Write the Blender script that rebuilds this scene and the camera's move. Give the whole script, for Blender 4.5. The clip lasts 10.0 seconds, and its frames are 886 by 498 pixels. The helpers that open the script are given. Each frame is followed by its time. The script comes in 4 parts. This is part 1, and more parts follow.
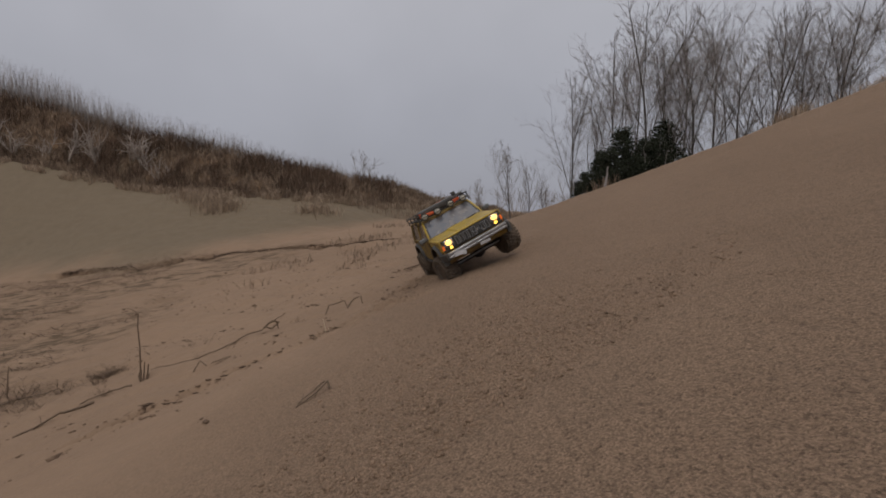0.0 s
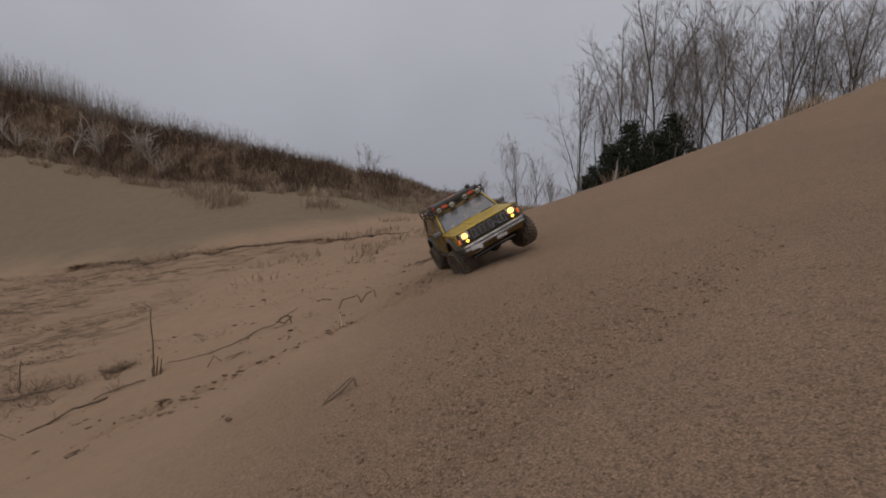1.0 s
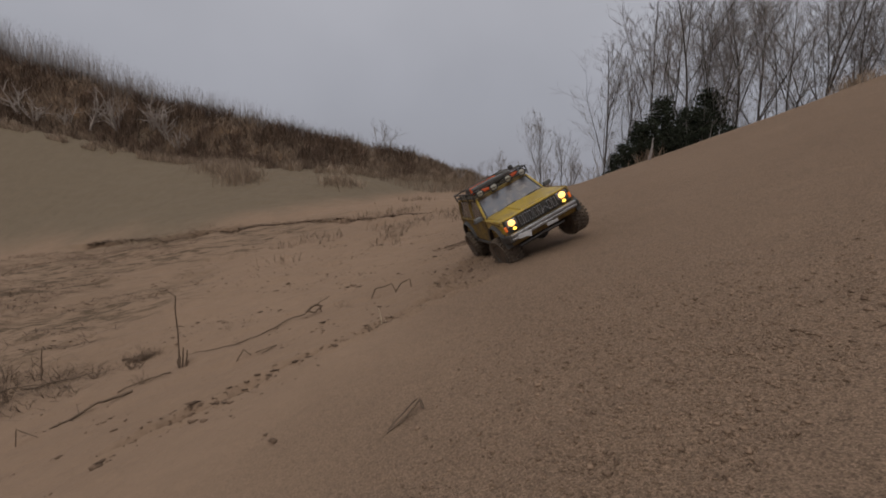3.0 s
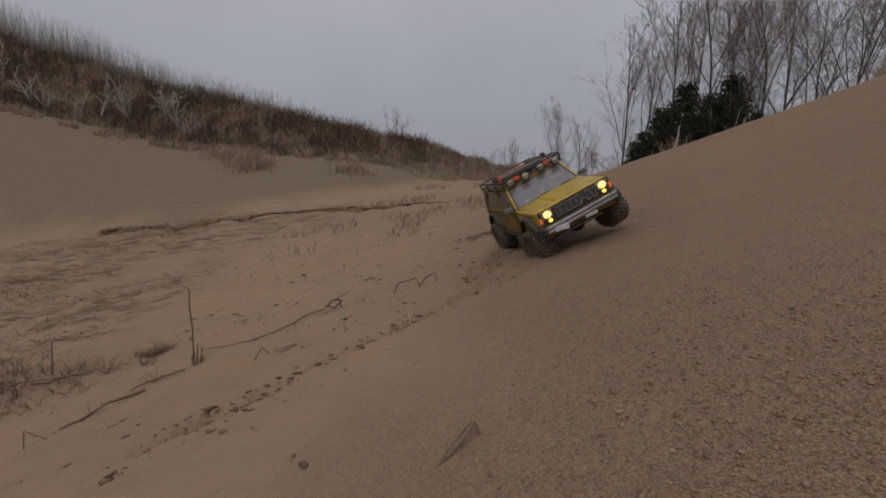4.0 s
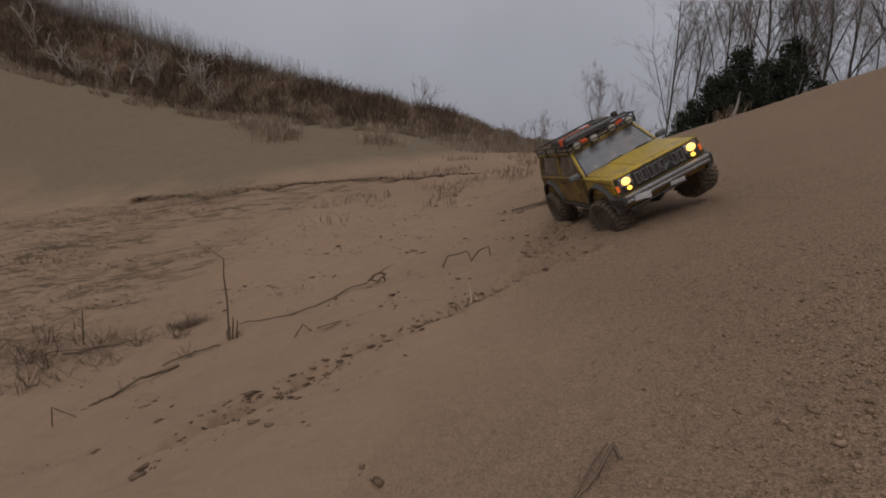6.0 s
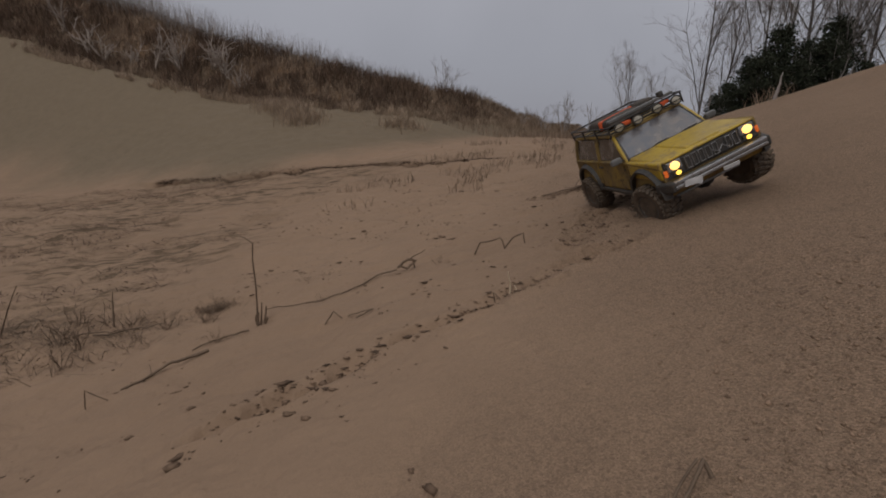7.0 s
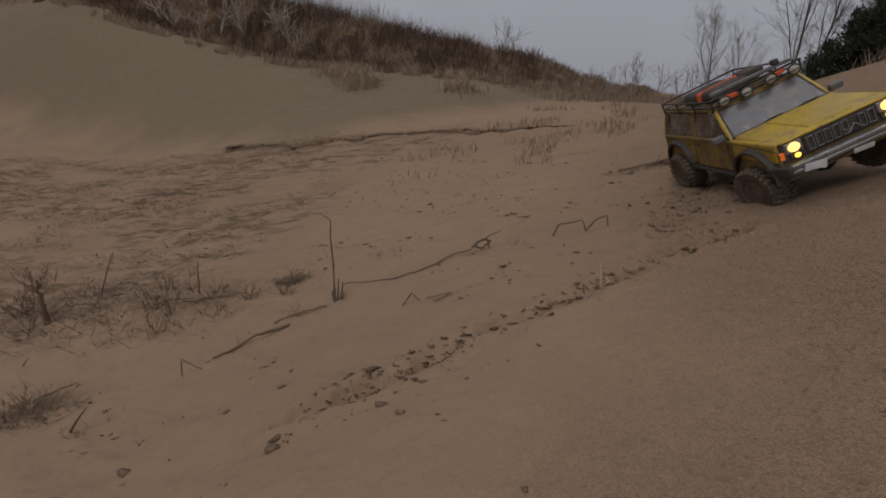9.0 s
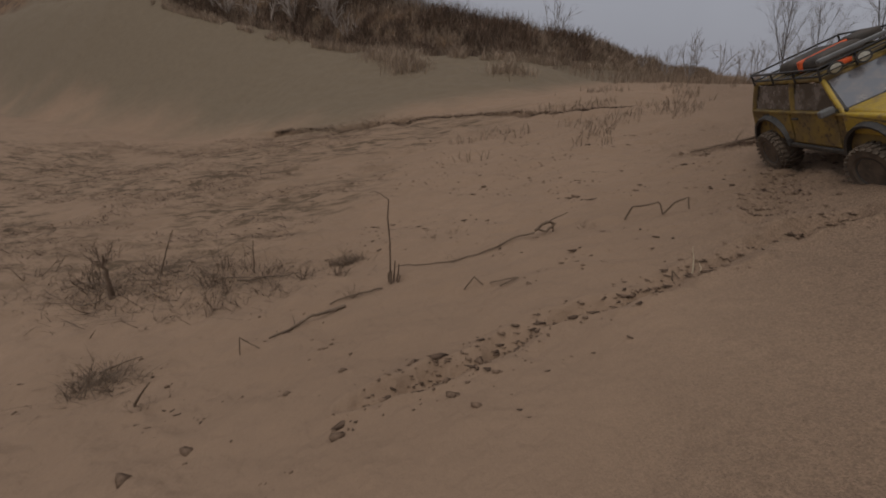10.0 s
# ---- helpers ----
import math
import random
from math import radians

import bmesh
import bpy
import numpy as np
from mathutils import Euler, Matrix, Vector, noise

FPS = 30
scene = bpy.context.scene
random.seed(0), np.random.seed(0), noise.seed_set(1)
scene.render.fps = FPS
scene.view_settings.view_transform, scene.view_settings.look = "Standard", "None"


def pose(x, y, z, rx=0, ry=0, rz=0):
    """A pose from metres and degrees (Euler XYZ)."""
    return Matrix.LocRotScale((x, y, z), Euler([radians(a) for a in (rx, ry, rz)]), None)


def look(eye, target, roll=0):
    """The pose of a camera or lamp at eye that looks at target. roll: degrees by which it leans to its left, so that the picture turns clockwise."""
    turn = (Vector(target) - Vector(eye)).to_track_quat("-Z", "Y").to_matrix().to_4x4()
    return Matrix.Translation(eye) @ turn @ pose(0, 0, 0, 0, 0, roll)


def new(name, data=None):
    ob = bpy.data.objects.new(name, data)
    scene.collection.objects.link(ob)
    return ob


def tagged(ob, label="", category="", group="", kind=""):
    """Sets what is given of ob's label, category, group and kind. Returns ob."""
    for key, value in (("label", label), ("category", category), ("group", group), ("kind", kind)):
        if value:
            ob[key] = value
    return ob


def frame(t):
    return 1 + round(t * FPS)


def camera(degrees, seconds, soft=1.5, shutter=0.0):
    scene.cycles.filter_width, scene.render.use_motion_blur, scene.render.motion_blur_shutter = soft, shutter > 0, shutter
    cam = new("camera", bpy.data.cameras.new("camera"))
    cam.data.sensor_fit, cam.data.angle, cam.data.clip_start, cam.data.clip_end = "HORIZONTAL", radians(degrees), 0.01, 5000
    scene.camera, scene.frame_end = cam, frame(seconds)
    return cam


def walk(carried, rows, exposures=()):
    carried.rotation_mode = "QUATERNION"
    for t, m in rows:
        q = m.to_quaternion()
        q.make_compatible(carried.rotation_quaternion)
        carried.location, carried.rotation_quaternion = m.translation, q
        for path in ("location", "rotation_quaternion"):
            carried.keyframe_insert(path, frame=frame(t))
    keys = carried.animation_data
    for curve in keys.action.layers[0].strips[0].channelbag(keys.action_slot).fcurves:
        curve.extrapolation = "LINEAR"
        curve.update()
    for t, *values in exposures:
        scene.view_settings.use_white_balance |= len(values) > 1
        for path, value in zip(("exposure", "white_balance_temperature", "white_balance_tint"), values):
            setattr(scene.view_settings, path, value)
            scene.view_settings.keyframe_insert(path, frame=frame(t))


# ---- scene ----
cam = camera(87.28, 10.0, soft=1.8)
PATH = [
    (0, pose(-0.130, 0.180, 3.850, 85.85, 0.06, 0.25)),
    (0.5, pose(-0.280, 0.240, 3.850, 85.55, 0.06, 0.32)),
    (1, pose(-0.460, 0.367, 3.825, 85.14, 0.06, 0.59)),
    (1.5, pose(-0.628, 0.510, 3.846, 84.62, -0.00, 0.87)),
    (2, pose(-0.798, 0.718, 3.897, 84.04, -0.09, 1.31)),
    (2.5, pose(-0.991, 0.979, 3.963, 83.19, -0.21, 1.71)),
    (4, pose(-1.696, 1.997, 3.963, 80.95, -0.64, 3.24)),
    (4.5, pose(-1.944, 2.276, 3.871, 80.19, -0.79, 3.91)),
    (5, pose(-2.146, 2.539, 3.805, 79.42, -0.94, 4.62)),
    (5.5, pose(-2.309, 2.792, 3.738, 78.67, -1.07, 5.25)),
    (7, pose(-2.815, 3.311, 3.604, 76.02, -1.32, 8.39)),
    (7.5, pose(-2.978, 3.406, 3.609, 75.11, -1.32, 9.72)),
    (8, pose(-3.140, 3.484, 3.709, 73.84, -1.28, 11.12)),
    (8.5, pose(-3.261, 3.520, 3.798, 72.62, -1.19, 12.69)),
    (9, pose(-3.387, 3.539, 3.830, 71.56, -1.02, 14.84)),
    (9.5, pose(-3.571, 3.629, 3.779, 70.52, -0.79, 17.47)),
    (10, pose(-3.894, 3.834, 3.575, 69.90, -0.47, 19.84)),
]
walk(cam, PATH, exposures=[(0, 0.0), (2.5, -0.04), (5, -0.11), (10, -0.2)])

# ---- world and light: an overcast afternoon ----
world = bpy.data.worlds.new("overcast_sky")
scene.world = world
world.use_nodes = True
wn, wl = world.node_tree.nodes, world.node_tree.links
wn.clear()
SUN_EL, SUN_AZ = 48.0, 200.0
sky = wn.new("ShaderNodeTexSky")
sky.sky_type = "NISHITA"
sky.sun_disc = False
sky.sun_elevation, sky.sun_rotation = radians(SUN_EL), radians(SUN_AZ)
sky.air_density, sky.dust_density = 1.0, 4.0
wtc = wn.new("ShaderNodeTexCoord")
wsep = wn.new("ShaderNodeSeparateXYZ")
wl.new(wtc.outputs["Generated"], wsep.inputs[0])
ramp = wn.new("ShaderNodeValToRGB")
ramp.color_ramp.elements[0].position, ramp.color_ramp.elements[0].color = 0.0, (3.1, 3.14, 3.6, 1)
ramp.color_ramp.elements[1].position, ramp.color_ramp.elements[1].color = 1.0, (8.6, 8.4, 8.4, 1)
e = ramp.color_ramp.elements.new(0.45)
e.color = (4.5, 4.5, 4.85, 1)
wl.new(wsep.outputs["Z"], ramp.inputs[0])
cloud = wn.new("ShaderNodeTexNoise")
cloud.inputs["Scale"].default_value, cloud.inputs["Detail"].default_value = 2.2, 4.0
wl.new(wtc.outputs["Generated"], cloud.inputs["Vector"])
cmap = wn.new("ShaderNodeMapRange")
cmap.inputs["From Min"].default_value, cmap.inputs["From Max"].default_value = 0.3, 0.7
cmap.inputs["To Min"].default_value, cmap.inputs["To Max"].default_value = 0.94, 1.08
wl.new(cloud.outputs["Fac"], cmap.inputs["Value"])
cmul = wn.new("ShaderNodeVectorMath")
cmul.operation = "SCALE"
wl.new(ramp.outputs["Color"], cmul.inputs[0])
wl.new(cmap.outputs["Result"], cmul.inputs["Scale"])
wmix = wn.new("ShaderNodeMix")
wmix.data_type = "RGBA"
wmix.inputs["Factor"].default_value = 0.93
wl.new(sky.outputs["Color"], wmix.inputs["A"])
wl.new(cmul.outputs["Vector"], wmix.inputs["B"])
wbg = wn.new("ShaderNodeBackground")
wbg.inputs["Strength"].default_value = 0.1
wout = wn.new("ShaderNodeOutputWorld")
wl.new(wmix.outputs["Result"], wbg.inputs["Color"])
wl.new(wbg.outputs["Background"], wout.inputs["Surface"])
sun = new("sun", bpy.data.lights.new("sun", "SUN"))
sun.data.energy, sun.data.angle, sun.data.color = 0.9, radians(25), (1.0, 0.95, 0.88)
az, el = radians(SUN_AZ), radians(SUN_EL)
SUN_DIR = Vector((math.sin(az) * math.cos(el), math.cos(az) * math.cos(el), math.sin(el)))
sun.matrix_world = look(SUN_DIR * 50, (0, 0, 0))


# ---- the lie of the land ----
K = 1.5


def softplus(v, k):
    return np.logaddexp(0, v * k) / k


def smooth(v):
    c = np.clip(v, 0, 1)
    return c * c * (3 - 2 * c)


def land(x, y):
    """Height of the bare ground: a gully floor, a bank with a scarp across it, and the sand hill."""
    x, y = np.asarray(x, float) / K, np.asarray(y, float) / K
    floor = -0.1 + 0.138 * (15.6 - softplus(26 - y, 0.5)) + 0.152 * (softplus(-softplus(-(x + 2.5), 0.8) + 27.5, 0.5) - 26.2)
    foot = 24.5 + 0.25 * softplus(-x - 15, 0.5) + 1.1 * softplus(x + 9, 0.7) ** 1.3
    d = y - foot
    west = np.minimum(softplus(-x, 0.5), 62)
    rise, scarp = 0.23 * west + 0.3, 1.2 + 0.135 * west - 0.075 * softplus(west - 27, 0.4)
    lin = np.clip(d / 14.5, 0, 1)
    bank = rise * (0.6 * lin + 0.4 * smooth(lin)) + scarp * smooth((d - 14.5) / 8) - 0.30 * np.clip(d - 23, 0, 30)
    xh = np.clip(x, -40, 60)
    hill = 1.45 + 0.333 * xh + 0.0018 * np.maximum(xh, 0) ** 2
    hill = hill - 3.5 * smooth((y - 20.5) / 10) * (1 + 0.1 * np.maximum(xh, 0)) - 0.09 * np.maximum(y - 20, 0)
    k = 2.5
    return K * np.logaddexp(k * (floor + bank), k * np.maximum(hill, -50)) / k


# ---- materials ----
def tree_of(name):
    m = bpy.data.materials.new(name)
    m.use_nodes = True
    n, l = m.node_tree.nodes, m.node_tree.links
    return m, n, l, n["Principled BSDF"]


def noise_node(n, l, vec, scale, detail=4.0, rough=0.55, distortion=0.0):
    t = n.new("ShaderNodeTexNoise")
    t.inputs["Scale"].default_value, t.inputs["Detail"].default_value = scale, detail
    t.inputs["Roughness"].default_value, t.inputs["Distortion"].default_value = rough, distortion
    l.new(vec, t.inputs["Vector"])
    return t.outputs["Fac"]


def span(n, l, value, a, b, lo=0.0, hi=1.0):
    t = n.new("ShaderNodeMapRange")
    for key, v in (("From Min", a), ("From Max", b), ("To Min", lo), ("To Max", hi)):
        t.inputs[key].default_value = v
    l.new(value, t.inputs["Value"])
    return t.outputs["Result"]


def blend(n, l, fac, a, b, mode="MIX"):
    t = n.new("ShaderNodeMix")
    t.data_type, t.blend_type = "RGBA", mode
    for key, v in (("Factor", fac), ("A", a), ("B", b)):
        if isinstance(v, (int, float)):
            t.inputs[key].default_value = v
        elif isinstance(v, tuple):
            t.inputs[key].default_value = (*v, 1)
        else:
            l.new(v, t.inputs[key])
    return t.outputs["Result"]


def math_node(n, l, op, a, b=None):
    t = n.new("ShaderNodeMath")
    t.operation = op
    for i, v in enumerate((a, b)):
        if v is None:
            continue
        if isinstance(v, (int, float)):
            t.inputs[i].default_value = v
        else:
            l.new(v, t.inputs[i])
    return t.outputs[0]


def bump(n, l, bsdf, height, strength, distance):
    t = n.new("ShaderNodeBump")
    t.inputs["Strength"].default_value, t.inputs["Distance"].default_value = strength, distance
    l.new(height, t.inputs["Height"])
    l.new(t.outputs["Normal"], bsdf.inputs["Normal"])


def surface(name, c1, c2, scale, rough=0.8, metal=0.0, fine=0.15, c3=None, island=0.0, fine_scale=None):
    """A worn matter of two or three tones with grain at two scales."""
    m, n, l, b = tree_of(name)
    tc = n.new("ShaderNodeTexCoord").outputs["Object"]
    big = span(n, l, noise_node(n, l, tc, scale, 5), 0.35, 0.65)
    col = blend(n, l, big, c1, c2)
    if c3:
        col = blend(n, l, span(n, l, noise_node(n, l, tc, scale * 3.7, 6, 0.65), 0.52, 0.66), col, c3)
    if island:
        geo = n.new("ShaderNodeNewGeometry")
        v = span(n, l, geo.outputs["Random Per Island"], 0, 1, 1 - island, 1 + island)
        sc = n.new("ShaderNodeVectorMath")
        sc.operation = "SCALE"
        l.new(col, sc.inputs[0])
        l.new(v, sc.inputs["Scale"])
        col = sc.outputs["Vector"]
    l.new(col, b.inputs["Base Color"])
    f = noise_node(n, l, tc, fine_scale or scale * 14, 5, 0.6)
    l.new(span(n, l, f, 0.3, 0.7, max(rough - 0.12, 0.02), min(rough + 0.12, 1)), b.inputs["Roughness"])
    b.inputs["Metallic"].default_value = metal
    if rough > 0.75:
        b.inputs["Specular IOR Level"].default_value = 0.12
    if fine:
        bump(n, l, b, f, fine, 0.01)
    return m


def sand_material():
    m, n, l, b = tree_of("sand")
    pos = n.new("ShaderNodeNewGeometry").outputs["Position"]

    def zone(name):
        a = n.new("ShaderNodeAttribute")
        a.attribute_name = name
        return a.outputs["Fac"]

    broad = span(n, l, noise_node(n, l, pos, 0.16, 5, 0.6), 0.33, 0.67)
    mid = span(n, l, noise_node(n, l, pos, 1.3, 5, 0.6, 0.4), 0.3, 0.7)
    grain = noise_node(n, l, pos, 54, 4, 0.65)
    grit = noise_node(n, l, pos, 85, 3, 0.7)
    col = blend(n, l, broad, (0.254, 0.172, 0.117), (0.297, 0.203, 0.139))
    col = blend(n, l, math_node(n, l, "MULTIPLY", mid, 0.45), col, (0.216, 0.148, 0.104))
    bank = blend(n, l, mid, (0.184, 0.142, 0.098), (0.158, 0.123, 0.086))
    col = blend(n, l, zone("bank"), col, bank)
    streak = n.new("ShaderNodeMapping")
    streak.inputs["Scale"].default_value = (0.35, 1.3, 1.0)
    l.new(pos, streak.inputs["Vector"])
    litter = span(n, l, noise_node(n, l, streak.outputs["Vector"], 1.5, 7, 0.72, 0.6), 0.47, 0.60)
    litter = math_node(n, l, "MULTIPLY", litter, zone("litter"))
    litter = math_node(n, l, "MULTIPLY", litter, span(n, l, noise_node(n, l, streak.outputs["Vector"], 0.22, 3, 0.5), 0.34, 0.50))
    col = blend(n, l, litter, col, (0.105, 0.073, 0.047))
    soil = blend(n, l, span(n, l, noise_node(n, l, pos, 0.5, 6, 0.7), 0.35, 0.62), (0.21, 0.135, 0.082), (0.085, 0.057, 0.040))
    col = blend(n, l, zone("scarp"), col, soil)
    rough_zone = zone("coarse")
    coarse = math_node(n, l, "MULTIPLY", span(n, l, grain, 0.36, 0.52, 1.0, 0.0), math_node(n, l, "MULTIPLY", rough_zone, 0.28))
    col = blend(n, l, coarse, col, blend(n, l, 1.0, col, (0.50, 0.46, 0.44), "MULTIPLY"))
    col = blend(n, l, math_node(n, l, "MULTIPLY", span(n, l, grit, 0.6, 0.72), 0.25), col, (0.36, 0.27, 0.2))
    cells = []
    for scale in (85, 42):
        vor = n.new("ShaderNodeTexVoronoi")
        vor.inputs["Scale"].default_value = scale
        l.new(pos, vor.inputs["Vector"])
        tone = n.new("ShaderNodeSeparateColor")
        l.new(vor.outputs["Color"], tone.inputs["Color"])
        cells.append((tone.outputs[0], vor.outputs["Distance"]))
    fine_tone = span(n, l, cells[0][0], 0, 1, 0.58, 1.42)
    crumb_tone = span(n, l, cells[1][0], 0.0, 0.25, 0.62, 1.02)
    speck = math_node(n, l, "MULTIPLY", fine_tone, crumb_tone)
    shade = n.new("ShaderNodeVectorMath")
    shade.operation = "SCALE"
    l.new(col, shade.inputs[0])
    l.new(speck, shade.inputs["Scale"])
    col = blend(n, l, math_node(n, l, "MULTIPLY", rough_zone, 0.85), col, shade.outputs["Vector"])
    col = blend(n, l, math_node(n, l, "SUBTRACT", 1.0, rough_zone), col, blend(n, l, 1.0, col, (0.90, 0.895, 0.885), "MULTIPLY"))
    l.new(col, b.inputs["Base Color"])
    b.inputs["Roughness"].default_value = 0.95
    b.inputs["Specular IOR Level"].default_value = 0.15
    h = math_node(n, l, "ADD", math_node(n, l, "MULTIPLY", grain, rough_zone), math_node(n, l, "MULTIPLY", grit, math_node(n, l, "MULTIPLY", rough_zone, 0.45)))
    h = math_node(n, l, "ADD", h, math_node(n, l, "MULTIPLY", noise_node(n, l, pos, 7, 4, 0.6), 0.9))
    h = math_node(n, l, "SUBTRACT", h, math_node(n, l, "MULTIPLY", cells[0][1], math_node(n, l, "MULTIPLY", rough_zone, 0.45)))
    bump(n, l, b, h, 0.75, 0.05)
    return m


def glow(name, color, strength):
    m, n, l, b = tree_of(name)
    b.inputs["Base Color"].default_value = (*color, 1)
    b.inputs["Roughness"].default_value = 0.2
    b.inputs["Emission Color"].default_value, b.inputs["Emission Strength"].default_value = (*color, 1), strength
    return m


def glass_material(name, tint, rough):
    m, n, l, b = tree_of(name)
    b.inputs["Base Color"].default_value = (*tint, 1)
    b.inputs["Roughness"].default_value = rough
    b.inputs["Specular IOR Level"].default_value = 0.9
    tc = n.new("ShaderNodeTexCoord").outputs["Object"]
    dust = span(n, l, noise_node(n, l, tc, 3.5, 6, 0.65), 0.42, 0.66)
    l.new(blend(n, l, dust, tint, (0.17, 0.15, 0.14)), b.inputs["Base Color"])
    l.new(span(n, l, dust, 0, 1, rough, 0.4), b.inputs["Roughness"])
    return m


SAND = sand_material()
CLOD = surface("dark_sand", (0.19, 0.128, 0.088), (0.125, 0.083, 0.058), 4, 0.95, fine=0.5, island=0.25)
FRAGMENT = surface("dark_crust", (0.125, 0.083, 0.058), (0.080, 0.054, 0.039), 4, 0.95, fine=0.4, island=0.35)
CRUMB = surface("sand_crumb", (0.265, 0.180, 0.124), (0.185, 0.125, 0.086), 4, 0.95, fine=0.3, island=0.3)
PAINT = surface("yellow_paint", (0.42, 0.285, 0.02), (0.30, 0.20, 0.022), 2.2, 0.42, fine=0.05, c3=(0.20, 0.135, 0.06))
MUD = surface("muddy_paint", (0.16, 0.115, 0.06), (0.24, 0.165, 0.05), 3.0, 0.8, fine=0.2, c3=(0.09, 0.065, 0.045))
BLACK = surface("black_plastic", (0.022, 0.021, 0.02), (0.04, 0.036, 0.032), 6, 0.6, fine=0.1, c3=(0.075, 0.058, 0.044))
RUBBER = surface("dusty_rubber", (0.075, 0.06, 0.048), (0.135, 0.104, 0.078), 5, 0.92, fine=0.3, c3=(0.14, 0.105, 0.078))
STEEL = surface("worn_steel", (0.42, 0.42, 0.43), (0.30, 0.30, 0.31), 5, 0.38, 0.85, fine=0.1, c3=(0.20, 0.18, 0.16))
TAPE = surface("torn_tape", (0.55, 0.55, 0.56), (0.40, 0.40, 0.41), 7, 0.55, fine=0.2)
DARK_METAL = surface("dark_metal", (0.03, 0.03, 0.032), (0.07, 0.062, 0.055), 8, 0.5, 0.6, fine=0.1)
RIM = surface("dull_rim", (0.10, 0.10, 0.10), (0.06, 0.055, 0.05), 6, 0.5, 0.6, fine=0.1)
SILVER = surface("grille_silver", (0.34, 0.34, 0.35), (0.2, 0.2, 0.2), 9, 0.35, 0.7, fine=0.05)
ORANGE = surface("orange_webbing", (0.62, 0.10, 0.02), (0.46, 0.07, 0.02), 9, 0.6, fine=0.3)
CANVAS = surface("dark_canvas", (0.05, 0.046, 0.042), (0.09, 0.075, 0.065), 5, 0.9, fine=0.4)
GREY = surface("grey_plastic", (0.13, 0.13, 0.13), (0.09, 0.088, 0.085), 6, 0.5, fine=0.1)
LENS_CLEAR = surface("lamp_lens", (0.42, 0.40, 0.34), (0.28, 0.26, 0.22), 12, 0.15, fine=0.05)
# Windscreen base paled to blue-grey: reflected sky put into the colour.
GLASS = glass_material("windscreen_glass", (0.10, 0.105, 0.125), 0.05)
SIDE_GLASS = glass_material("side_glass", (0.015, 0.015, 0.016), 0.1)
HEADLAMP = glow("headlamp_glow", (1.0, 0.56, 0.15), 2.2)
FOGLAMP = glow("low_lamp_glow", (1.0, 0.60, 0.08), 2.0)
INDICATOR = glow("indicator_glow", (0.8, 0.16, 0.03), 0.25)
BARK = surface("grey_bark", (0.12, 0.105, 0.095), (0.078, 0.069, 0.063), 1.6, 0.9, fine=0.4, fine_scale=20)
# Twig tones lightened so the colour itself carries the haze of distance.
TWIG = surface("fine_twigs", (0.28, 0.25, 0.235), (0.20, 0.18, 0.17), 1.0, 0.9, fine=0, island=0.3)
PALE = surface("bleached_wood", (0.38, 0.325, 0.285), (0.27, 0.23, 0.20), 2.0, 0.85, fine=0.3)
NEEDLE = surface("pine_needles", (0.024, 0.030, 0.020), (0.038, 0.042, 0.027), 1.2, 0.8, fine=0, island=0.4)
STRAW = surface("dead_grass", (0.255, 0.188, 0.136), (0.165, 0.120, 0.089), 0.35, 0.9, fine=0, island=0.45)
STRAW_PALE = surface("pale_dead_grass", (0.34, 0.258, 0.190), (0.25, 0.188, 0.135), 0.6, 0.9, fine=0, island=0.35)
BLADE = surface("bleached_blade", (0.52, 0.43, 0.31), (0.42, 0.34, 0.24), 2.0, 0.85, fine=0.1)
BRUSH = surface("brown_brush", (0.14, 0.092, 0.064), (0.085, 0.058, 0.043), 0.4, 0.9, fine=0, island=0.5)
STEM = surface("dry_stem", (0.17, 0.122, 0.088), (0.105, 0.075, 0.054), 3.0, 0.9, fine=0.3)


# ---- mesh helpers ----
rng = np.random.default_rng(7)


def lattice(ix, iy, seed):
    h = (ix.astype(np.int64) * 374761393 + iy.astype(np.int64) * 668265263 + seed * 974634777) & 0xFFFFFFFF
    h = ((h ^ (h >> 13)) * 1274126177) & 0xFFFFFFFF
    return ((h ^ (h >> 16)) & 0xFFFFFF) / 0xFFFFFF


def value_noise(x, y, seed=0):
    ix, iy = np.floor(x), np.floor(y)
    fx, fy = smooth(x - ix), smooth(y - iy)
    ix, iy = ix.astype(np.int64), iy.astype(np.int64)
    a, b = lattice(ix, iy, seed), lattice(ix + 1, iy, seed)
    c, d = lattice(ix, iy + 1, seed), lattice(ix + 1, iy + 1, seed)
    return (a + (b - a) * fx) * (1 - fy) + (c + (d - c) * fx) * fy - 0.5


def fbm(x, y, octaves, seed=0):
    out, amp = 0.0, 1.0
    for o in range(octaves):
        out = out + amp * value_noise(x * 2 ** o, y * 2 ** o, seed + o * 17)
        amp *= 0.5
    return out


def raw_mesh(name, verts, faces, material, smooth_shade=False):
    me = bpy.data.meshes.new(name)
    verts, faces = np.asarray(verts, np.float32), np.asarray(faces, np.int32)
    me.vertices.add(len(verts))
    me.vertices.foreach_set("co", verts.ravel())
    k = faces.shape[1]
    me.loops.add(faces.size)
    me.loops.foreach_set("vertex_index", faces.ravel())
    me.polygons.add(len(faces))
    me.polygons.foreach_set("loop_start", np.arange(0, faces.size, k, dtype=np.int32))
    me.update(calc_edges=True)
    me.polygons.foreach_set("use_smooth", np.full(len(faces), smooth_shade))
    me.materials.append(material)
    me.validate()
    return me


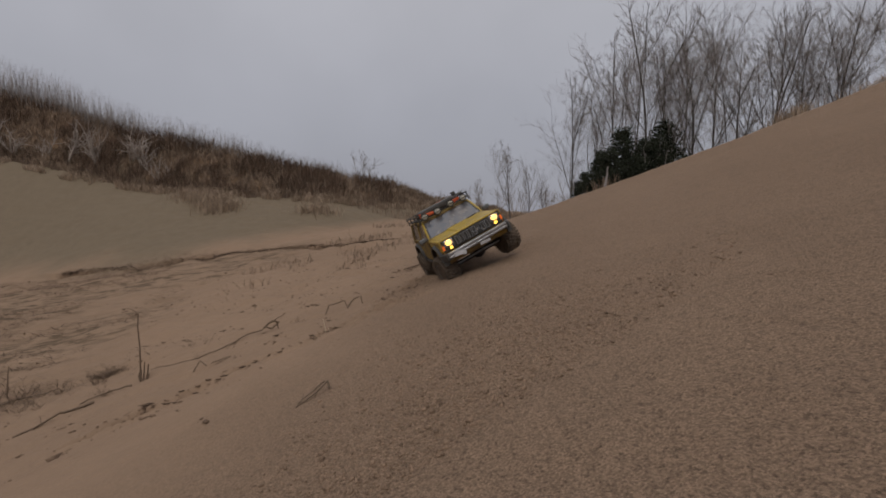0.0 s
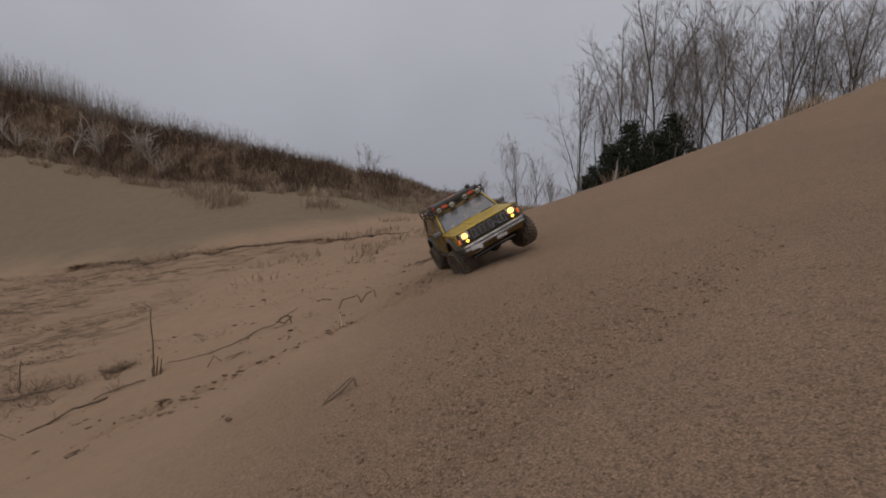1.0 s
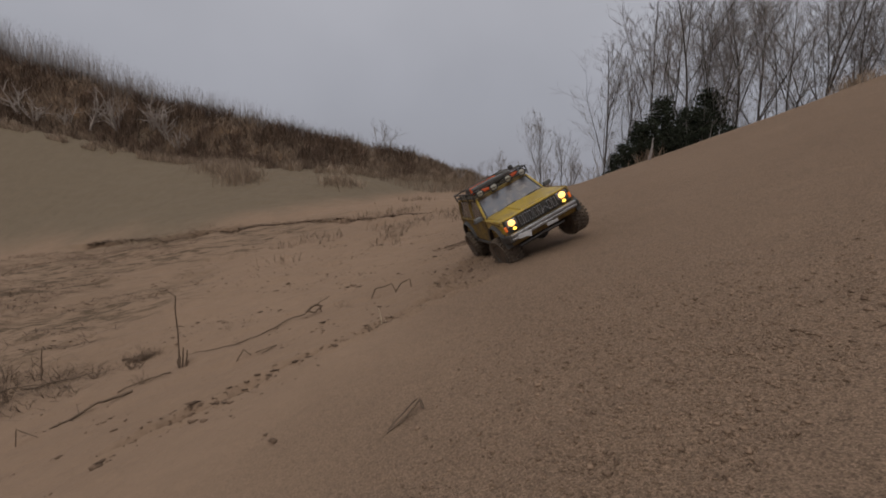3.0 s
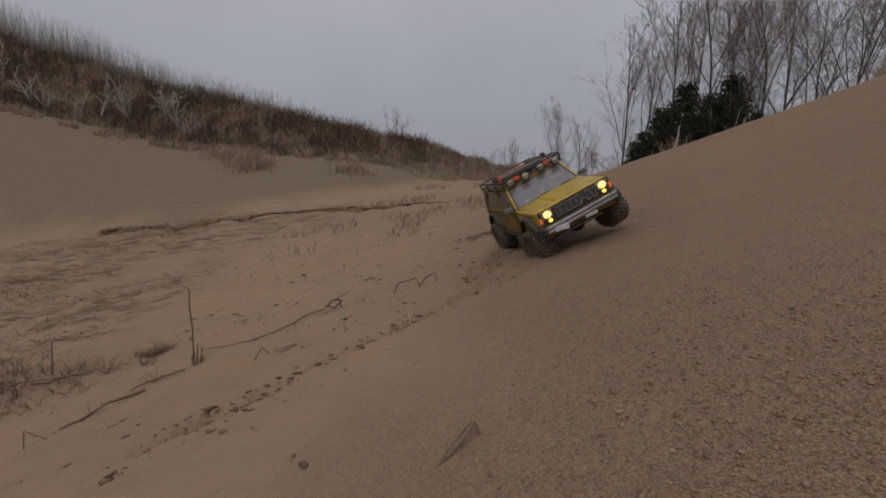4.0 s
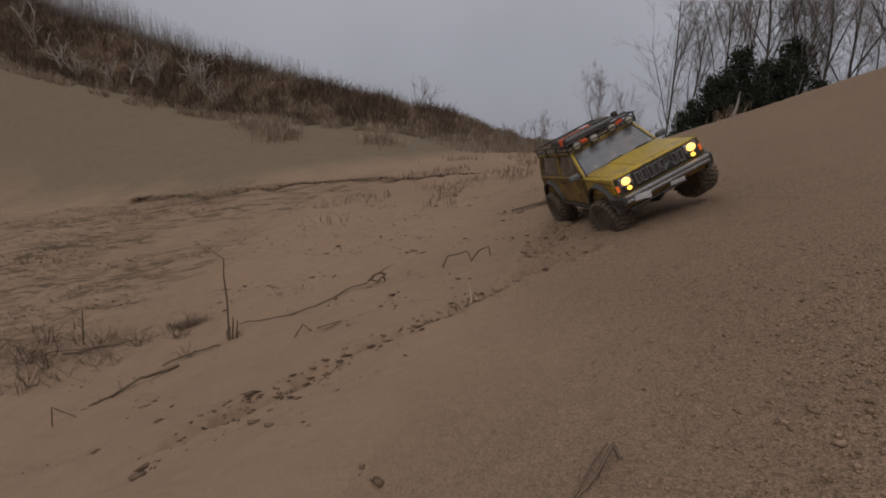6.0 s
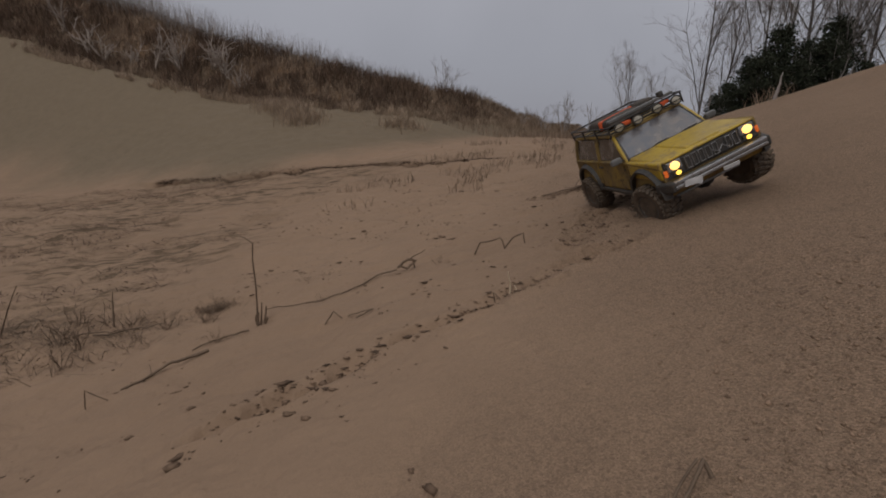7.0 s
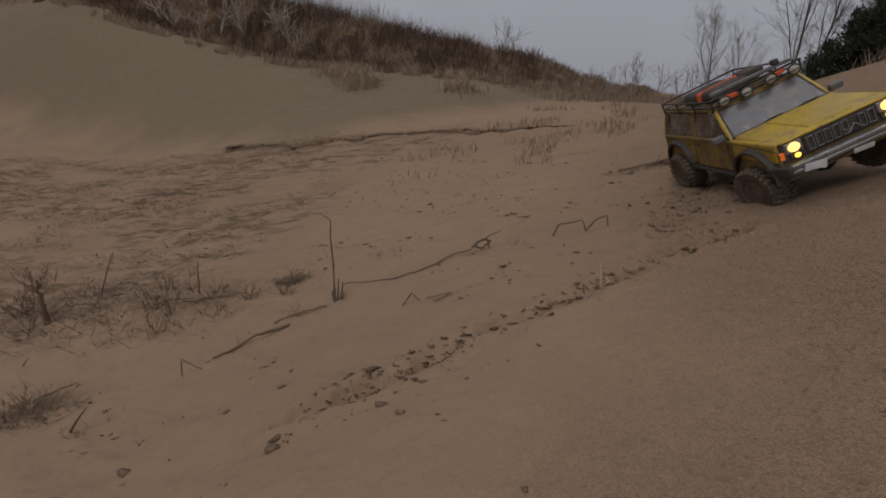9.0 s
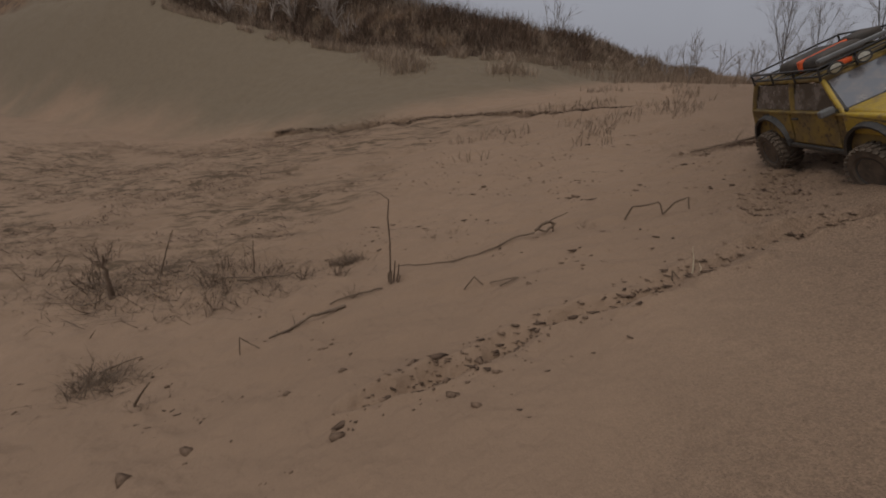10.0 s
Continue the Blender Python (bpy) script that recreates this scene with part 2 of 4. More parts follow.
def part(name, bm, material, parent, label="", at=None, shade=False):
    me = bpy.data.meshes.new(name)
    bmesh.ops.recalc_face_normals(bm, faces=bm.faces)
    bm.to_mesh(me)
    bm.free()
    me.materials.append(material)
    if shade:
        me.polygons.foreach_set("use_smooth", [True] * len(me.polygons))
    ob = new(name, me)
    ob.parent = parent
    if at is not None:
        ob.matrix_local = at
    return tagged(ob, label)


def thing(name, label, category, at, group="", kind=""):
    ob = tagged(new(name), label, category, group, kind)
    ob.matrix_world = at
    return ob


def block(size, at=Matrix(), bevel=0.0, top=(1, 1), shift=0.0, seg=2):
    """A bevelled box; top narrows it upwards in x and y, shift moves its top along y."""
    bm = bmesh.new()
    bmesh.ops.create_cube(bm, size=1)
    for v in bm.verts:
        if v.co.z > 0:
            v.co.x *= top[0]
            v.co.y = v.co.y * top[1] + shift / max(size[1], 1e-6)
        v.co = Vector((v.co.x * size[0], v.co.y * size[1], v.co.z * size[2]))
    if bevel:
        bmesh.ops.bevel(bm, geom=bm.edges[:], offset=bevel, segments=seg, affect="EDGES", profile=0.5)
    bmesh.ops.transform(bm, matrix=at, verts=bm.verts)
    return bm


def add(bm, other):
    me = bpy.data.meshes.new("tmp")
    other.to_mesh(me)
    other.free()
    bm.from_mesh(me)
    bpy.data.meshes.remove(me)
    return bm


def lathe(profile, seg=32, at=Matrix()):
    """A body of revolution about x from (x, r) pairs."""
    bm = bmesh.new()
    rings = []
    for x, r in profile:
        rings.append([bm.verts.new((x, r * math.cos(2 * math.pi * i / seg), r * math.sin(2 * math.pi * i / seg))) for i in range(seg)])
    for a, b in zip(rings, rings[1:]):
        for i in range(seg):
            bm.faces.new((a[i], a[(i + 1) % seg], b[(i + 1) % seg], b[i]))
    bm.faces.new(rings[0])
    bm.faces.new(rings[-1])
    bmesh.ops.transform(bm, matrix=at, verts=bm.verts)
    return bm


def tube_arrays(points, radii, sides):
    pts = np.asarray(points, float)
    tang = np.gradient(pts, axis=0)
    tang /= np.linalg.norm(tang, axis=1, keepdims=True) + 1e-9
    ref = np.array([0.31, 0.22, 0.92]) if abs(tang[0][2]) < 0.8 else np.array([0.95, 0.2, 0.1])
    u = np.cross(tang, ref)
    u /= np.linalg.norm(u, axis=1, keepdims=True) + 1e-9
    w = np.cross(tang, u)
    ang = np.arange(sides) * 2 * np.pi / sides
    ring = u[:, None] * np.cos(ang)[None, :, None] + w[:, None] * np.sin(ang)[None, :, None]
    v = pts[:, None] + ring * np.asarray(radii)[:, None, None]
    n = len(pts)
    idx = np.arange(n * sides).reshape(n, sides)
    nx = np.roll(idx, -1, axis=1)
    f = np.stack([idx[:-1], nx[:-1], nx[1:], idx[1:]], -1).reshape(-1, 4)
    return v.reshape(-1, 3), f


class Tubes:
    """Gathers tapered tubes into one mesh."""

    def __init__(self):
        self.v, self.f, self.n = [], [], 0

    def put(self, points, radii, sides=5):
        v, f = tube_arrays(points, radii, sides)
        self.v.append(v)
        self.f.append(f + self.n)
        self.n += len(v)

    def mesh(self, name, material, shade=True):
        return raw_mesh(name, np.concatenate(self.v), np.concatenate(self.f), material, shade)


def tube_part(name, points, radius, material, parent, sides=8, label=""):
    t = Tubes()
    r = radius if hasattr(radius, "__len__") else [radius] * len(points)
    t.put(points, r, sides)
    ob = new(name, t.mesh(name, material))
    ob.parent = parent
    return tagged(ob, label)


def blades(name, x, y, z, height, width, lean, material, bend=0.35):
    """Many grass blades as one mesh: each a tapered bent strip."""
    n = len(x)
    yaw, tilt = rng.uniform(0, 2 * np.pi, n), rng.uniform(0, 2 * np.pi, n)
    lx, ly = np.cos(tilt) * lean * height, np.sin(tilt) * lean * height
    wx, wy = np.cos(yaw) * width / 2, np.sin(yaw) * width / 2
    base = np.stack([x, y, z], -1)
    side = np.stack([wx, wy, 0 * wx], -1)
    m1 = base + np.stack([lx * bend, ly * bend, height * 0.55], -1)
    m2 = base + np.stack([lx, ly, height], -1)
    v = np.stack([base - side, base + side, m1 + side * 0.7, m1 - side * 0.7, m2 + side * 0.2, m2 - side * 0.2], 1).reshape(-1, 3)
    o = np.arange(n)[:, None] * 6
    f = np.concatenate([o + np.array([0, 1, 2, 3]), o + np.array([3, 2, 4, 5])])
    return raw_mesh(name, v, f, material)


# ---- ground ----
TRAIL = [(-6.2, 7.75), (-5.5, 8.1), (-5.0, 8.5), (-4.4, 9.1), (-3.6, 9.4), (-2.9, 10.0), (-2.3, 10.3), (-1.4, 11.0), (-0.7, 11.3)]
TRAIL_UP = [(-1.7, 11.7), (-1.3, 12.8), (-0.85, 14.0), (0.1, 15.6)]
LEDGE = [(-33.5, 40.2), (-31.75, 39.8), (-26.56, 38.47), (-21.15, 37.35), (-16.13, 36.21), (-11.29, 34.41), (-6.98, 32.6), (-3.5, 31.6)]


def along(line, x, y):
    """Distance to a broken line and the signed side of it."""
    best, side = np.full(np.shape(x), 1e9), np.zeros(np.shape(x))
    for (ax, ay), (bx, by) in zip(line, line[1:]):
        dx, dy = bx - ax, by - ay
        t = np.clip(((x - ax) * dx + (y - ay) * dy) / (dx * dx + dy * dy), 0, 1)
        d = np.hypot(x - ax - t * dx, y - ay - t * dy)
        s = np.sign(dx * (y - ay) - dy * (x - ax))
        side = np.where(d < best, s, side)
        best = np.minimum(best, d)
    return best, side


def foot_line(x):
    x = x / K
    return K * (24.5 + 0.25 * softplus(-x - 15, 0.5) + 1.1 * softplus(x + 9, 0.7) ** 1.3)


def hill_share(x, y):
    """1 on the sand hill, 0 on the gully floor."""
    xs = x / K
    return smooth((xs + 3.2 - 0.12 * (y / K - 8)) / 3.0)


def ground_height(x, y):
    x, y = np.asarray(x, float), np.asarray(y, float)
    far = np.hypot(x + 2, y - 2)
    z = land(x, y)
    hillp = hill_share(x, y)
    flat = 1 - hillp
    z = z + 0.35 * fbm(x / 9, y / 9, 3, 3) * (0.35 + 0.65 * flat)
    z = z + 0.16 * fbm(x / 2.2 + 0.4 * y, y / 1.4, 3, 11) * flat * smooth((far - 5) / 4)
    z = z + 0.11 * fbm(x / 0.8, y / 0.55, 3, 23) * (0.25 + 0.75 * flat) * smooth((far - 4) / 4)
    z = z + 0.024 * fbm(x / 0.13, y / 0.13, 3, 31) * (1 - smooth((far - 10) / 25))
    lumps = fbm(x / 0.42, y / 0.42, 2, 41)
    z = z + 0.035 * np.maximum(lumps - 0.1, 0) * (0.3 + hillp)
    patch = smooth((y - 11.5) / 3) * smooth((30 - y) / 6) * smooth((x + 9) / 3) * smooth((5.5 - x + 0.15 * (y - 14)) / 3)
    z = z - patch * 0.16 * np.maximum(fbm(x / 1.1, y / 0.8, 3, 45) - 0.12, 0) + patch * 0.10 * fbm(x / 1.6, y / 1.6, 2, 47)
    for line, deep, wide in ((TRAIL, 0.15, 0.13), (TRAIL_UP, 0.13, 0.24)):
        d, s = along(line, x, y)
        d = d + 0.25 * fbm(x / 0.5, y / 0.5, 2, 51)
        z = z - deep * np.exp(-(np.maximum(d, 0) / wide) ** 2) * (0.6 + 0.8 * np.abs(fbm(x / 0.33, y / 0.33, 2, 61)) * 2)
        z = z + deep * 0.7 * np.exp(-((d - 2.0 * wide) / (0.7 * wide)) ** 2) * (0.5 + fbm(x / 0.4, y / 0.4, 2, 71))
    d, s = along(LEDGE, x, y)
    sd = d * s + 1.0 * fbm(x / 2.5, y / 2.5, 3, 81)
    z = z + 0.55 * smooth(0.6 + 2.2 * fbm(x / 4, y / 4, 3, 83)) * (smooth((sd + 0.15) / 0.3) - 1) * np.exp(-np.maximum(-sd, 0) / 2.2) * (d < 12)
    g = (y - foot_line(x)) / K
    rough = smooth((g - 12.5) / 3) * (1 - smooth((g - 26) / 10)) * (x < 25)
    z = z + rough * (1.1 * fbm(x / 7, y / 7, 4, 91) + 0.5 * fbm(x / 1.7, y / 1.7, 3, 95))
    return z


cols = np.concatenate([np.linspace(-72, 52, 860), np.linspace(52, 288, 70)[1:-1]])
rad = np.concatenate([[0.004, 0.1, 0.22], np.geomspace(0.4, 2.2, 30)[:-1], np.geomspace(2.2, 16, 330)[:-1], np.geomspace(16, 70, 230)[:-1], np.geomspace(70, 160, 80)[:-1], np.geomspace(160, 900, 30)])
A, Rr = np.meshgrid(np.radians(cols), rad)
GX, GY = -2.0 + Rr * np.sin(A), 2.0 + Rr * np.cos(A)
GZ = ground_height(GX, GY)
nr, nc = A.shape
vid = np.arange(nr * nc).reshape(nr, nc)
nxt = np.roll(vid, -1, axis=1)
faces = np.stack([vid[:-1], nxt[:-1], nxt[1:], vid[1:]], -1).reshape(-1, 4)[:, ::-1]
verts = np.stack([GX, GY, GZ], -1).reshape(-1, 3)
centre = len(verts)
ground_mesh = raw_mesh("ground", verts, faces, SAND, True)
gd = (GY - foot_line(GX)) / K
zones = {
    "coarse": 0.10 + 0.90 * smooth((GX + 5.2 - 0.08 * (GY - 5) + 2.0 * fbm(GX / 3, GY / 3, 2, 9)) / 5.5),
    "bank": smooth((gd + 1.5 + 4.0 * fbm(GX / 8, GY / 8, 3, 5)) / 6.0) * (GX < 12),
    "scarp": smooth((gd - 15.2 + 2.4 * fbm(GX / 4, GY / 4, 3, 6)) / 2.0) * (GX < 20),
    "litter": smooth((-13.0 - GX + 0.25 * (GY - 14) + 4 * fbm(GX / 6, GY / 6, 3, 8)) / 4) * smooth((GY - 10.5) / 3) * smooth((39 - GY) / 5) * (gd < 2),
}
ld, ls = along(LEDGE, GX, GY)
lsd = ld * ls + 1.0 * fbm(GX / 2.5, GY / 2.5, 3, 81)
# The scarp's dark tone along the step paints in the ledge's weak shade.
zones["scarp"] = np.maximum(zones["scarp"], np.exp(-((lsd + 0.12) / 0.22) ** 2) * (ld < 4) * smooth(0.55 + 2.2 * fbm(GX / 4, GY / 4, 3, 83)))
for key, values in zones.items():
    ground_mesh.attributes.new(key, "FLOAT", "POINT").data.foreach_set("value", values.astype(np.float32).ravel())
ground = tagged(new("ground", ground_mesh), "brown sand hill, littered gully floor and grey bank", "ground", kind="structure")


def gz(x, y):
    return float(ground_height(np.array([x]), np.array([y]))[0])


# ---- the car ----
def wheel(parent, at, flip):
    hub = tagged(new("wheel"))
    hub.parent = parent
    hub.matrix_local = at @ Matrix.Diagonal((-1 if flip else 1, 1, 1, 1))
    R, W = 0.38, 0.30
    prof = [(-W / 2 + 0.02, 0.21), (-W / 2, 0.25), (-W / 2, 0.32), (-W / 2 + 0.035, 0.365), (-W / 2 + 0.07, R - 0.012), (W / 2 - 0.07, R - 0.012), (W / 2 - 0.035, 0.365), (W / 2, 0.32), (W / 2, 0.25), (W / 2 - 0.02, 0.21)]
    tyre = lathe(prof, 40)
    for i in range(26):
        a = 2 * math.pi * i / 26
        for sx, off in ((-0.085, 0), (0.0, 0.5), (0.085, 0)):
            b = a + off * 2 * math.pi / 26
            m = Matrix.Rotation(b, 4, "X") @ Matrix.Translation((sx, 0, R - 0.004)) @ Matrix.Rotation(0.35 if sx > 0 else -0.35, 4, "Z")
            add(tyre, block((0.078, 0.05, 0.034), m, 0.006, seg=1))
        for sx in (-1, 1):
            m = Matrix.Rotation(a, 4, "X") @ Matrix.Translation((sx * (W / 2 - 0.012), 0, R - 0.05)) @ Matrix.Rotation(sx * 0.6, 4, "Y")
            add(tyre, block((0.03, 0.045, 0.07), m))
    part("tyre", tyre, RUBBER, hub, "dusty black lugged tyre")
    rim = lathe([(-0.10, 0.05), (0.04, 0.20), (0.115, 0.215), (0.135, 0.222), (0.135, 0.20), (0.07, 0.18), (0.05, 0.075), (0.09, 0.06), (0.095, 0.02)], 28)
    for i in range(6):
        m = Matrix.Rotation(2 * math.pi * i / 6, 4, "X") @ Matrix.Translation((0.075, 0, 0.125))
        add(rim, block((0.03, 0.05, 0.12), m, 0.008, seg=1))
    part("rim", rim, RIM, hub, "dull grey spoked rim", shade=False)
    return hub


def side_profile():
    """Lower body seen from the side, front towards -y, with round arches."""
    pts = [(-1.72, 0.62), (-1.74, 0.98), (-1.68, 1.07)]
    pts += [(-0.72, 1.14), (1.66, 1.14), (1.74, 1.05), (1.74, 0.60)]
    for cy in (1.16, -1.19):
        pts += [(cy + 0.47 * math.cos(a), 0.55 + 0.44 * math.sin(a)) for a in [math.pi * i / 12 for i in range(13)]]
    return pts


def prism(profile, half, top_half=None, z0=0.0, z1=1.0):
    bm = bmesh.new()
    sides = []
    for s in (-1, 1):
        row = []
        for y, z in profile:
            h = half if top_half is None else half + (top_half - half) * min(max((z - z0) / (z1 - z0), 0), 1)
            row.append(bm.verts.new((s * h, y, z)))
        sides.append(row)
    n = len(profile)
    for i in range(n):
        bm.faces.new((sides[0][i], sides[0][(i + 1) % n], sides[1][(i + 1) % n], sides[1][i]))
    for row in sides:
        bm.faces.new(row)
    bmesh.ops.triangulate(bm, faces=[f for f in bm.faces if len(f.verts) > 4])
    return bm


def pane(corners, thick):
    """A slab over four corners, thick along its normal."""
    c = [Vector(p) for p in corners]
    nrm = (c[1] - c[0]).cross(c[3] - c[0]).normalized() * thick
    bm = bmesh.new()
    a = [bm.verts.new(p) for p in c]
    b = [bm.verts.new(p + nrm) for p in c]
    bm.faces.new(a[::-1])
    bm.faces.new(b)
    for i in range(4):
        bm.faces.new((a[i], a[(i + 1) % 4], b[(i + 1) % 4], b[i]))
    return bm


def build_car(at):
    car = thing("car", "mud-spattered yellow off-road car, lamps lit, leaning on the sand slope", "car", at)
    # lower body
    body = prism(side_profile(), 0.70, 0.66, 0.6, 1.2)
    bmesh.ops.bevel(body, geom=[e for e in body.edges if abs(e.verts[0].co.x - e.verts[1].co.x) < 0.05 and e.verts[0].co.z > 0.9 and e.verts[1].co.z > 0.9 and len(e.link_faces) == 2 and e.calc_face_angle(0) > 0.5], offset=0.03, segments=2, affect="EDGES")
    body = part("body", body, MUD, car, "mud-covered yellow side panels")
    hood = block((1.30, 1.02, 0.075), pose(0, -1.20, 1.135, 2.6, 0, 0), 0.028, (0.97, 0.98))
    add(hood, block((0.50, 0.90, 0.03), pose(0, -1.20, 1.182, 2.6, 0, 0), 0.012, (0.9, 0.95)))
    part("hood", hood, PAINT, car, "worn yellow bonnet")
    cowl = block((1.28, 0.10, 0.05), pose(0, -0.70, 1.165, 8, 0, 0), 0.015)
    part("cowl", cowl, BLACK, car, "black cowl strip")
    for s in (-1, 1):
        part("wing", block((0.10, 1.02, 0.30), pose(s * 0.652, -1.20, 1.005), 0.03, (0.85, 0.98)), PAINT if s < 0 else MUD, car, "scuffed yellow front wing")
    # cabin: roof, pillars, glass
    roof = block((1.14, 1.92, 0.07), pose(0, 0.66, 1.60), 0.03, (0.95, 0.97))
    part("roof", roof, MUD, car, "dirty yellow roof")
    x0, x1 = 0.635, 0.555
    for s in (-1, 1):
        for (ya, yb) in ((-0.66, -0.24), (0.50, 0.52), (1.69, 1.56)):
            tube_part("pillar", [(s * x0, ya, 1.12), (s * (x0 + x1) / 2 + s * 0.008, (ya + yb) / 2, 1.36), (s * x1, yb, 1.59)], [0.042, 0.038, 0.036], PAINT if ya < 0 else MUD, car, 6)
        inset = 0.012
        part("side_window", pane([(s * (x0 - inset), -0.56, 1.15), (s * (x0 - inset), 0.46, 1.15), (s * (x1 - inset), 0.48, 1.55), (s * (x1 - inset), -0.22, 1.55)][::s], 0.012), SIDE_GLASS, car, "dark side window")
        part("side_window", pane([(s * (x0 - inset), 0.55, 1.15), (s * (x0 - inset), 1.64, 1.15), (s * (x1 - inset), 1.53, 1.55), (s * (x1 - inset), 0.56, 1.55)][::s], 0.012), SIDE_GLASS, car, "dark side window")
        door = part("door", block((0.03, 1.06, 0.50), pose(s * 0.688, -0.02, 0.86, 0, -s * 3.8, 0), 0.02, (1, 0.98)), MUD, car, "mud-caked front door")
        part("door_handle", block((0.03, 0.14, 0.03), pose(s * 0.705, 0.38, 1.03), 0.008), BLACK, door, "black handle")
        door = part("door", block((0.03, 0.62, 0.46), pose(s * 0.688, 0.84, 0.88, 0, -s * 3.8, 0), 0.02, (1, 0.98)), MUD, car, "mud-caked rear door")
        part("door_handle", block((0.03, 0.14, 0.03), pose(s * 0.705, 1.06, 1.03), 0.008), BLACK, door, "black handle")
        part("rock_slider", block((0.10, 1.5, 0.08), pose(s * 0.69, -0.02, 0.55), 0.025), BLACK, car, "black sill rail")
        for cy in (-1.19, 1.16):
            flare = bmesh.new()
            rows = []
            for i in range(15):
                a = math.pi * i / 14
                ring = []
                for dx, dr in ((0.0, 0.0), (0.10, -0.01), (0.11, 0.03), (0.0, 0.08)):
                    r = 0.455 + dr
                    ring.append(flare.verts.new((s * (0.655 + dx), cy + r * 1.06 * math.cos(a), 0.55 + r * math.sin(a))))
                rows.append(ring)
            for p, q in zip(rows, rows[1:]):
                for i in range(4):
                    flare.faces.new((p[i], p[(i + 1) % 4], q[(i + 1) % 4], q[i]))
            flare.faces.new(rows[0])
            flare.faces.new(rows[-1])
            part("fender_flare", flare, BLACK, car, "scuffed black wheel-arch flare")
        mirror = part("mirror", block((0.17, 0.09, 0.115), pose(s * 0.78, -0.58, 1.22), 0.03), GREY, car, "grey door mirror")
        part("mirror_arm", block((0.12, 0.035, 0.035), pose(s * 0.68, -0.57, 1.19), 0.01), BLACK, mirror)
    screen = part("windscreen", pane([(-0.60, -0.66, 1.165), (0.60, -0.66, 1.165), (0.53, -0.27, 1.565), (-0.53, -0.27, 1.565)], 0.014), GLASS, car, "dusty windscreen reflecting the sky")
    t = Tubes()
    t.put([(-0.62, -0.675, 1.155), (0, -0.69, 1.16), (0.62, -0.675, 1.155)], [0.018] * 3, 6)
    t.put([(-0.62, -0.675, 1.155), (-0.545, -0.265, 1.58)], [0.018] * 2, 6)
    t.put([(0.62, -0.675, 1.155), (0.545, -0.265, 1.58)], [0.018] * 2, 6)
    t.put([(-0.545, -0.265, 1.58), (0.545, -0.265, 1.58)], [0.022] * 2, 6)
    ob = new("windscreen_seal", t.mesh("windscreen_seal", BLACK))
    ob.parent = screen
    for px in (-0.28, 0.18):
        tube_part("wiper", [(px, -0.69, 1.18), (px + 0.14, -0.665, 1.21), (px + 0.33, -0.66, 1.205)], 0.009, DARK_METAL, screen, 5)
    part("rear_window", pane([(0.56, 1.70, 1.16), (-0.56, 1.70, 1.16), (-0.5, 1.58, 1.54), (0.5, 1.58, 1.54)], 0.014), SIDE_GLASS, car, "dark rear window")
    # face
    panel = part("front_panel", block((1.30, 0.06, 0.30), pose(0, -1.71, 0.985, -4, 0, 0), 0.02), BLACK, car, "black front panel")
    trim = part("hood_trim", block((1.28, 0.05, 0.03), pose(0, -1.725, 1.135), 0.01), PAINT, car, "yellow bonnet lip")
    grille = part("grille", block((0.78, 0.03, 0.225), pose(0, -1.745, 0.985, -4, 0, 0), 0.012), BLACK, car, "black grille with silver slot frames")
    for i in range(8):
        gx = -0.332 + i * 0.095
        if i == 5:
            continue
        slot = bmesh.new()
        for dx, dz, w, h in ((-0.032, 0, 0.010, 0.19), (0.032, 0, 0.010, 0.19), (0, 0.09, 0.07, 0.010), (0, -0.09, 0.07, 0.010)):
            add(slot, block((w, 0.022, h), pose(gx + dx, -1.768 + dz * 0.07, 0.985 + dz, -4, 0, 0), 0.003, seg=1))
        part("grille_slot", slot, SILVER, grille, "silver slot frame")
    tube_part("loose_wire", [(-0.02, -1.79, 1.0), (0.06, -1.82, 0.93), (0.13, -1.80, 1.01), (0.17, -1.82, 0.95), (0.24, -1.79, 0.90)], 0.007, SILVER, grille, 5, "broken silver trim")
    for s in (-1, 1):
        bezel = part("headlight", block((0.205, 0.05, 0.155), pose(s * 0.512, -1.735, 1.03, -4, 0, 0), 0.02), SILVER, car, "square headlight, lit warm yellow")
        part("lens", lathe([(-0.012, 0.0001), (-0.012, 0.068), (0.02, 0.064), (0.036, 0.036), (0.041, 0.0001)], 20, pose(s * 0.512, -1.755, 1.03, 0, 0, -90)), HEADLAMP, bezel, "glowing lens")
        fog = part("fog_light", block((0.15, 0.05, 0.085), pose(s * 0.50, -1.75, 0.905), 0.015), BLACK, car, "small lit lamp under the headlight")
        part("lens", lathe([(-0.012, 0.0001), (-0.012, 0.036), (0.015, 0.034), (0.026, 0.0001)], 16, pose(s * 0.50, -1.772, 0.905, 0, 0, -90)), FOGLAMP, fog, "glowing lens")
        part("indicator", block((0.05, 0.06, 0.11), pose(s * 0.64, -1.725, 0.95, 0, 0, s * 30), 0.012), INDICATOR, car, "orange corner indicator")
    # bumper
    bum = block((1.30, 0.10, 0.075), pose(0, -1.84, 0.79), 0.02)
    add(bum, block((1.30, 0.085, 0.06), pose(0, -1.845, 0.72), 0.018))
    bumper = part("front_bumper", bum, STEEL, car, "scraped silver steel bumper")
    for s in (-1, 1):
        part("bumper_end", block((0.12, 0.32, 0.17), pose(s * 0.68, -1.72, 0.74, 0, 0, -s * 18), 0.03), BLACK, bumper, "black bumper corner")
    tape = block((0.24, 0.012, 0.10), pose(-0.42, -1.905, 0.715, 4, 9, 0), 0.0)
    add(tape, block((0.10, 0.012, 0.05), pose(-0.36, -1.904, 0.665, 4, 30, 0), 0.0))
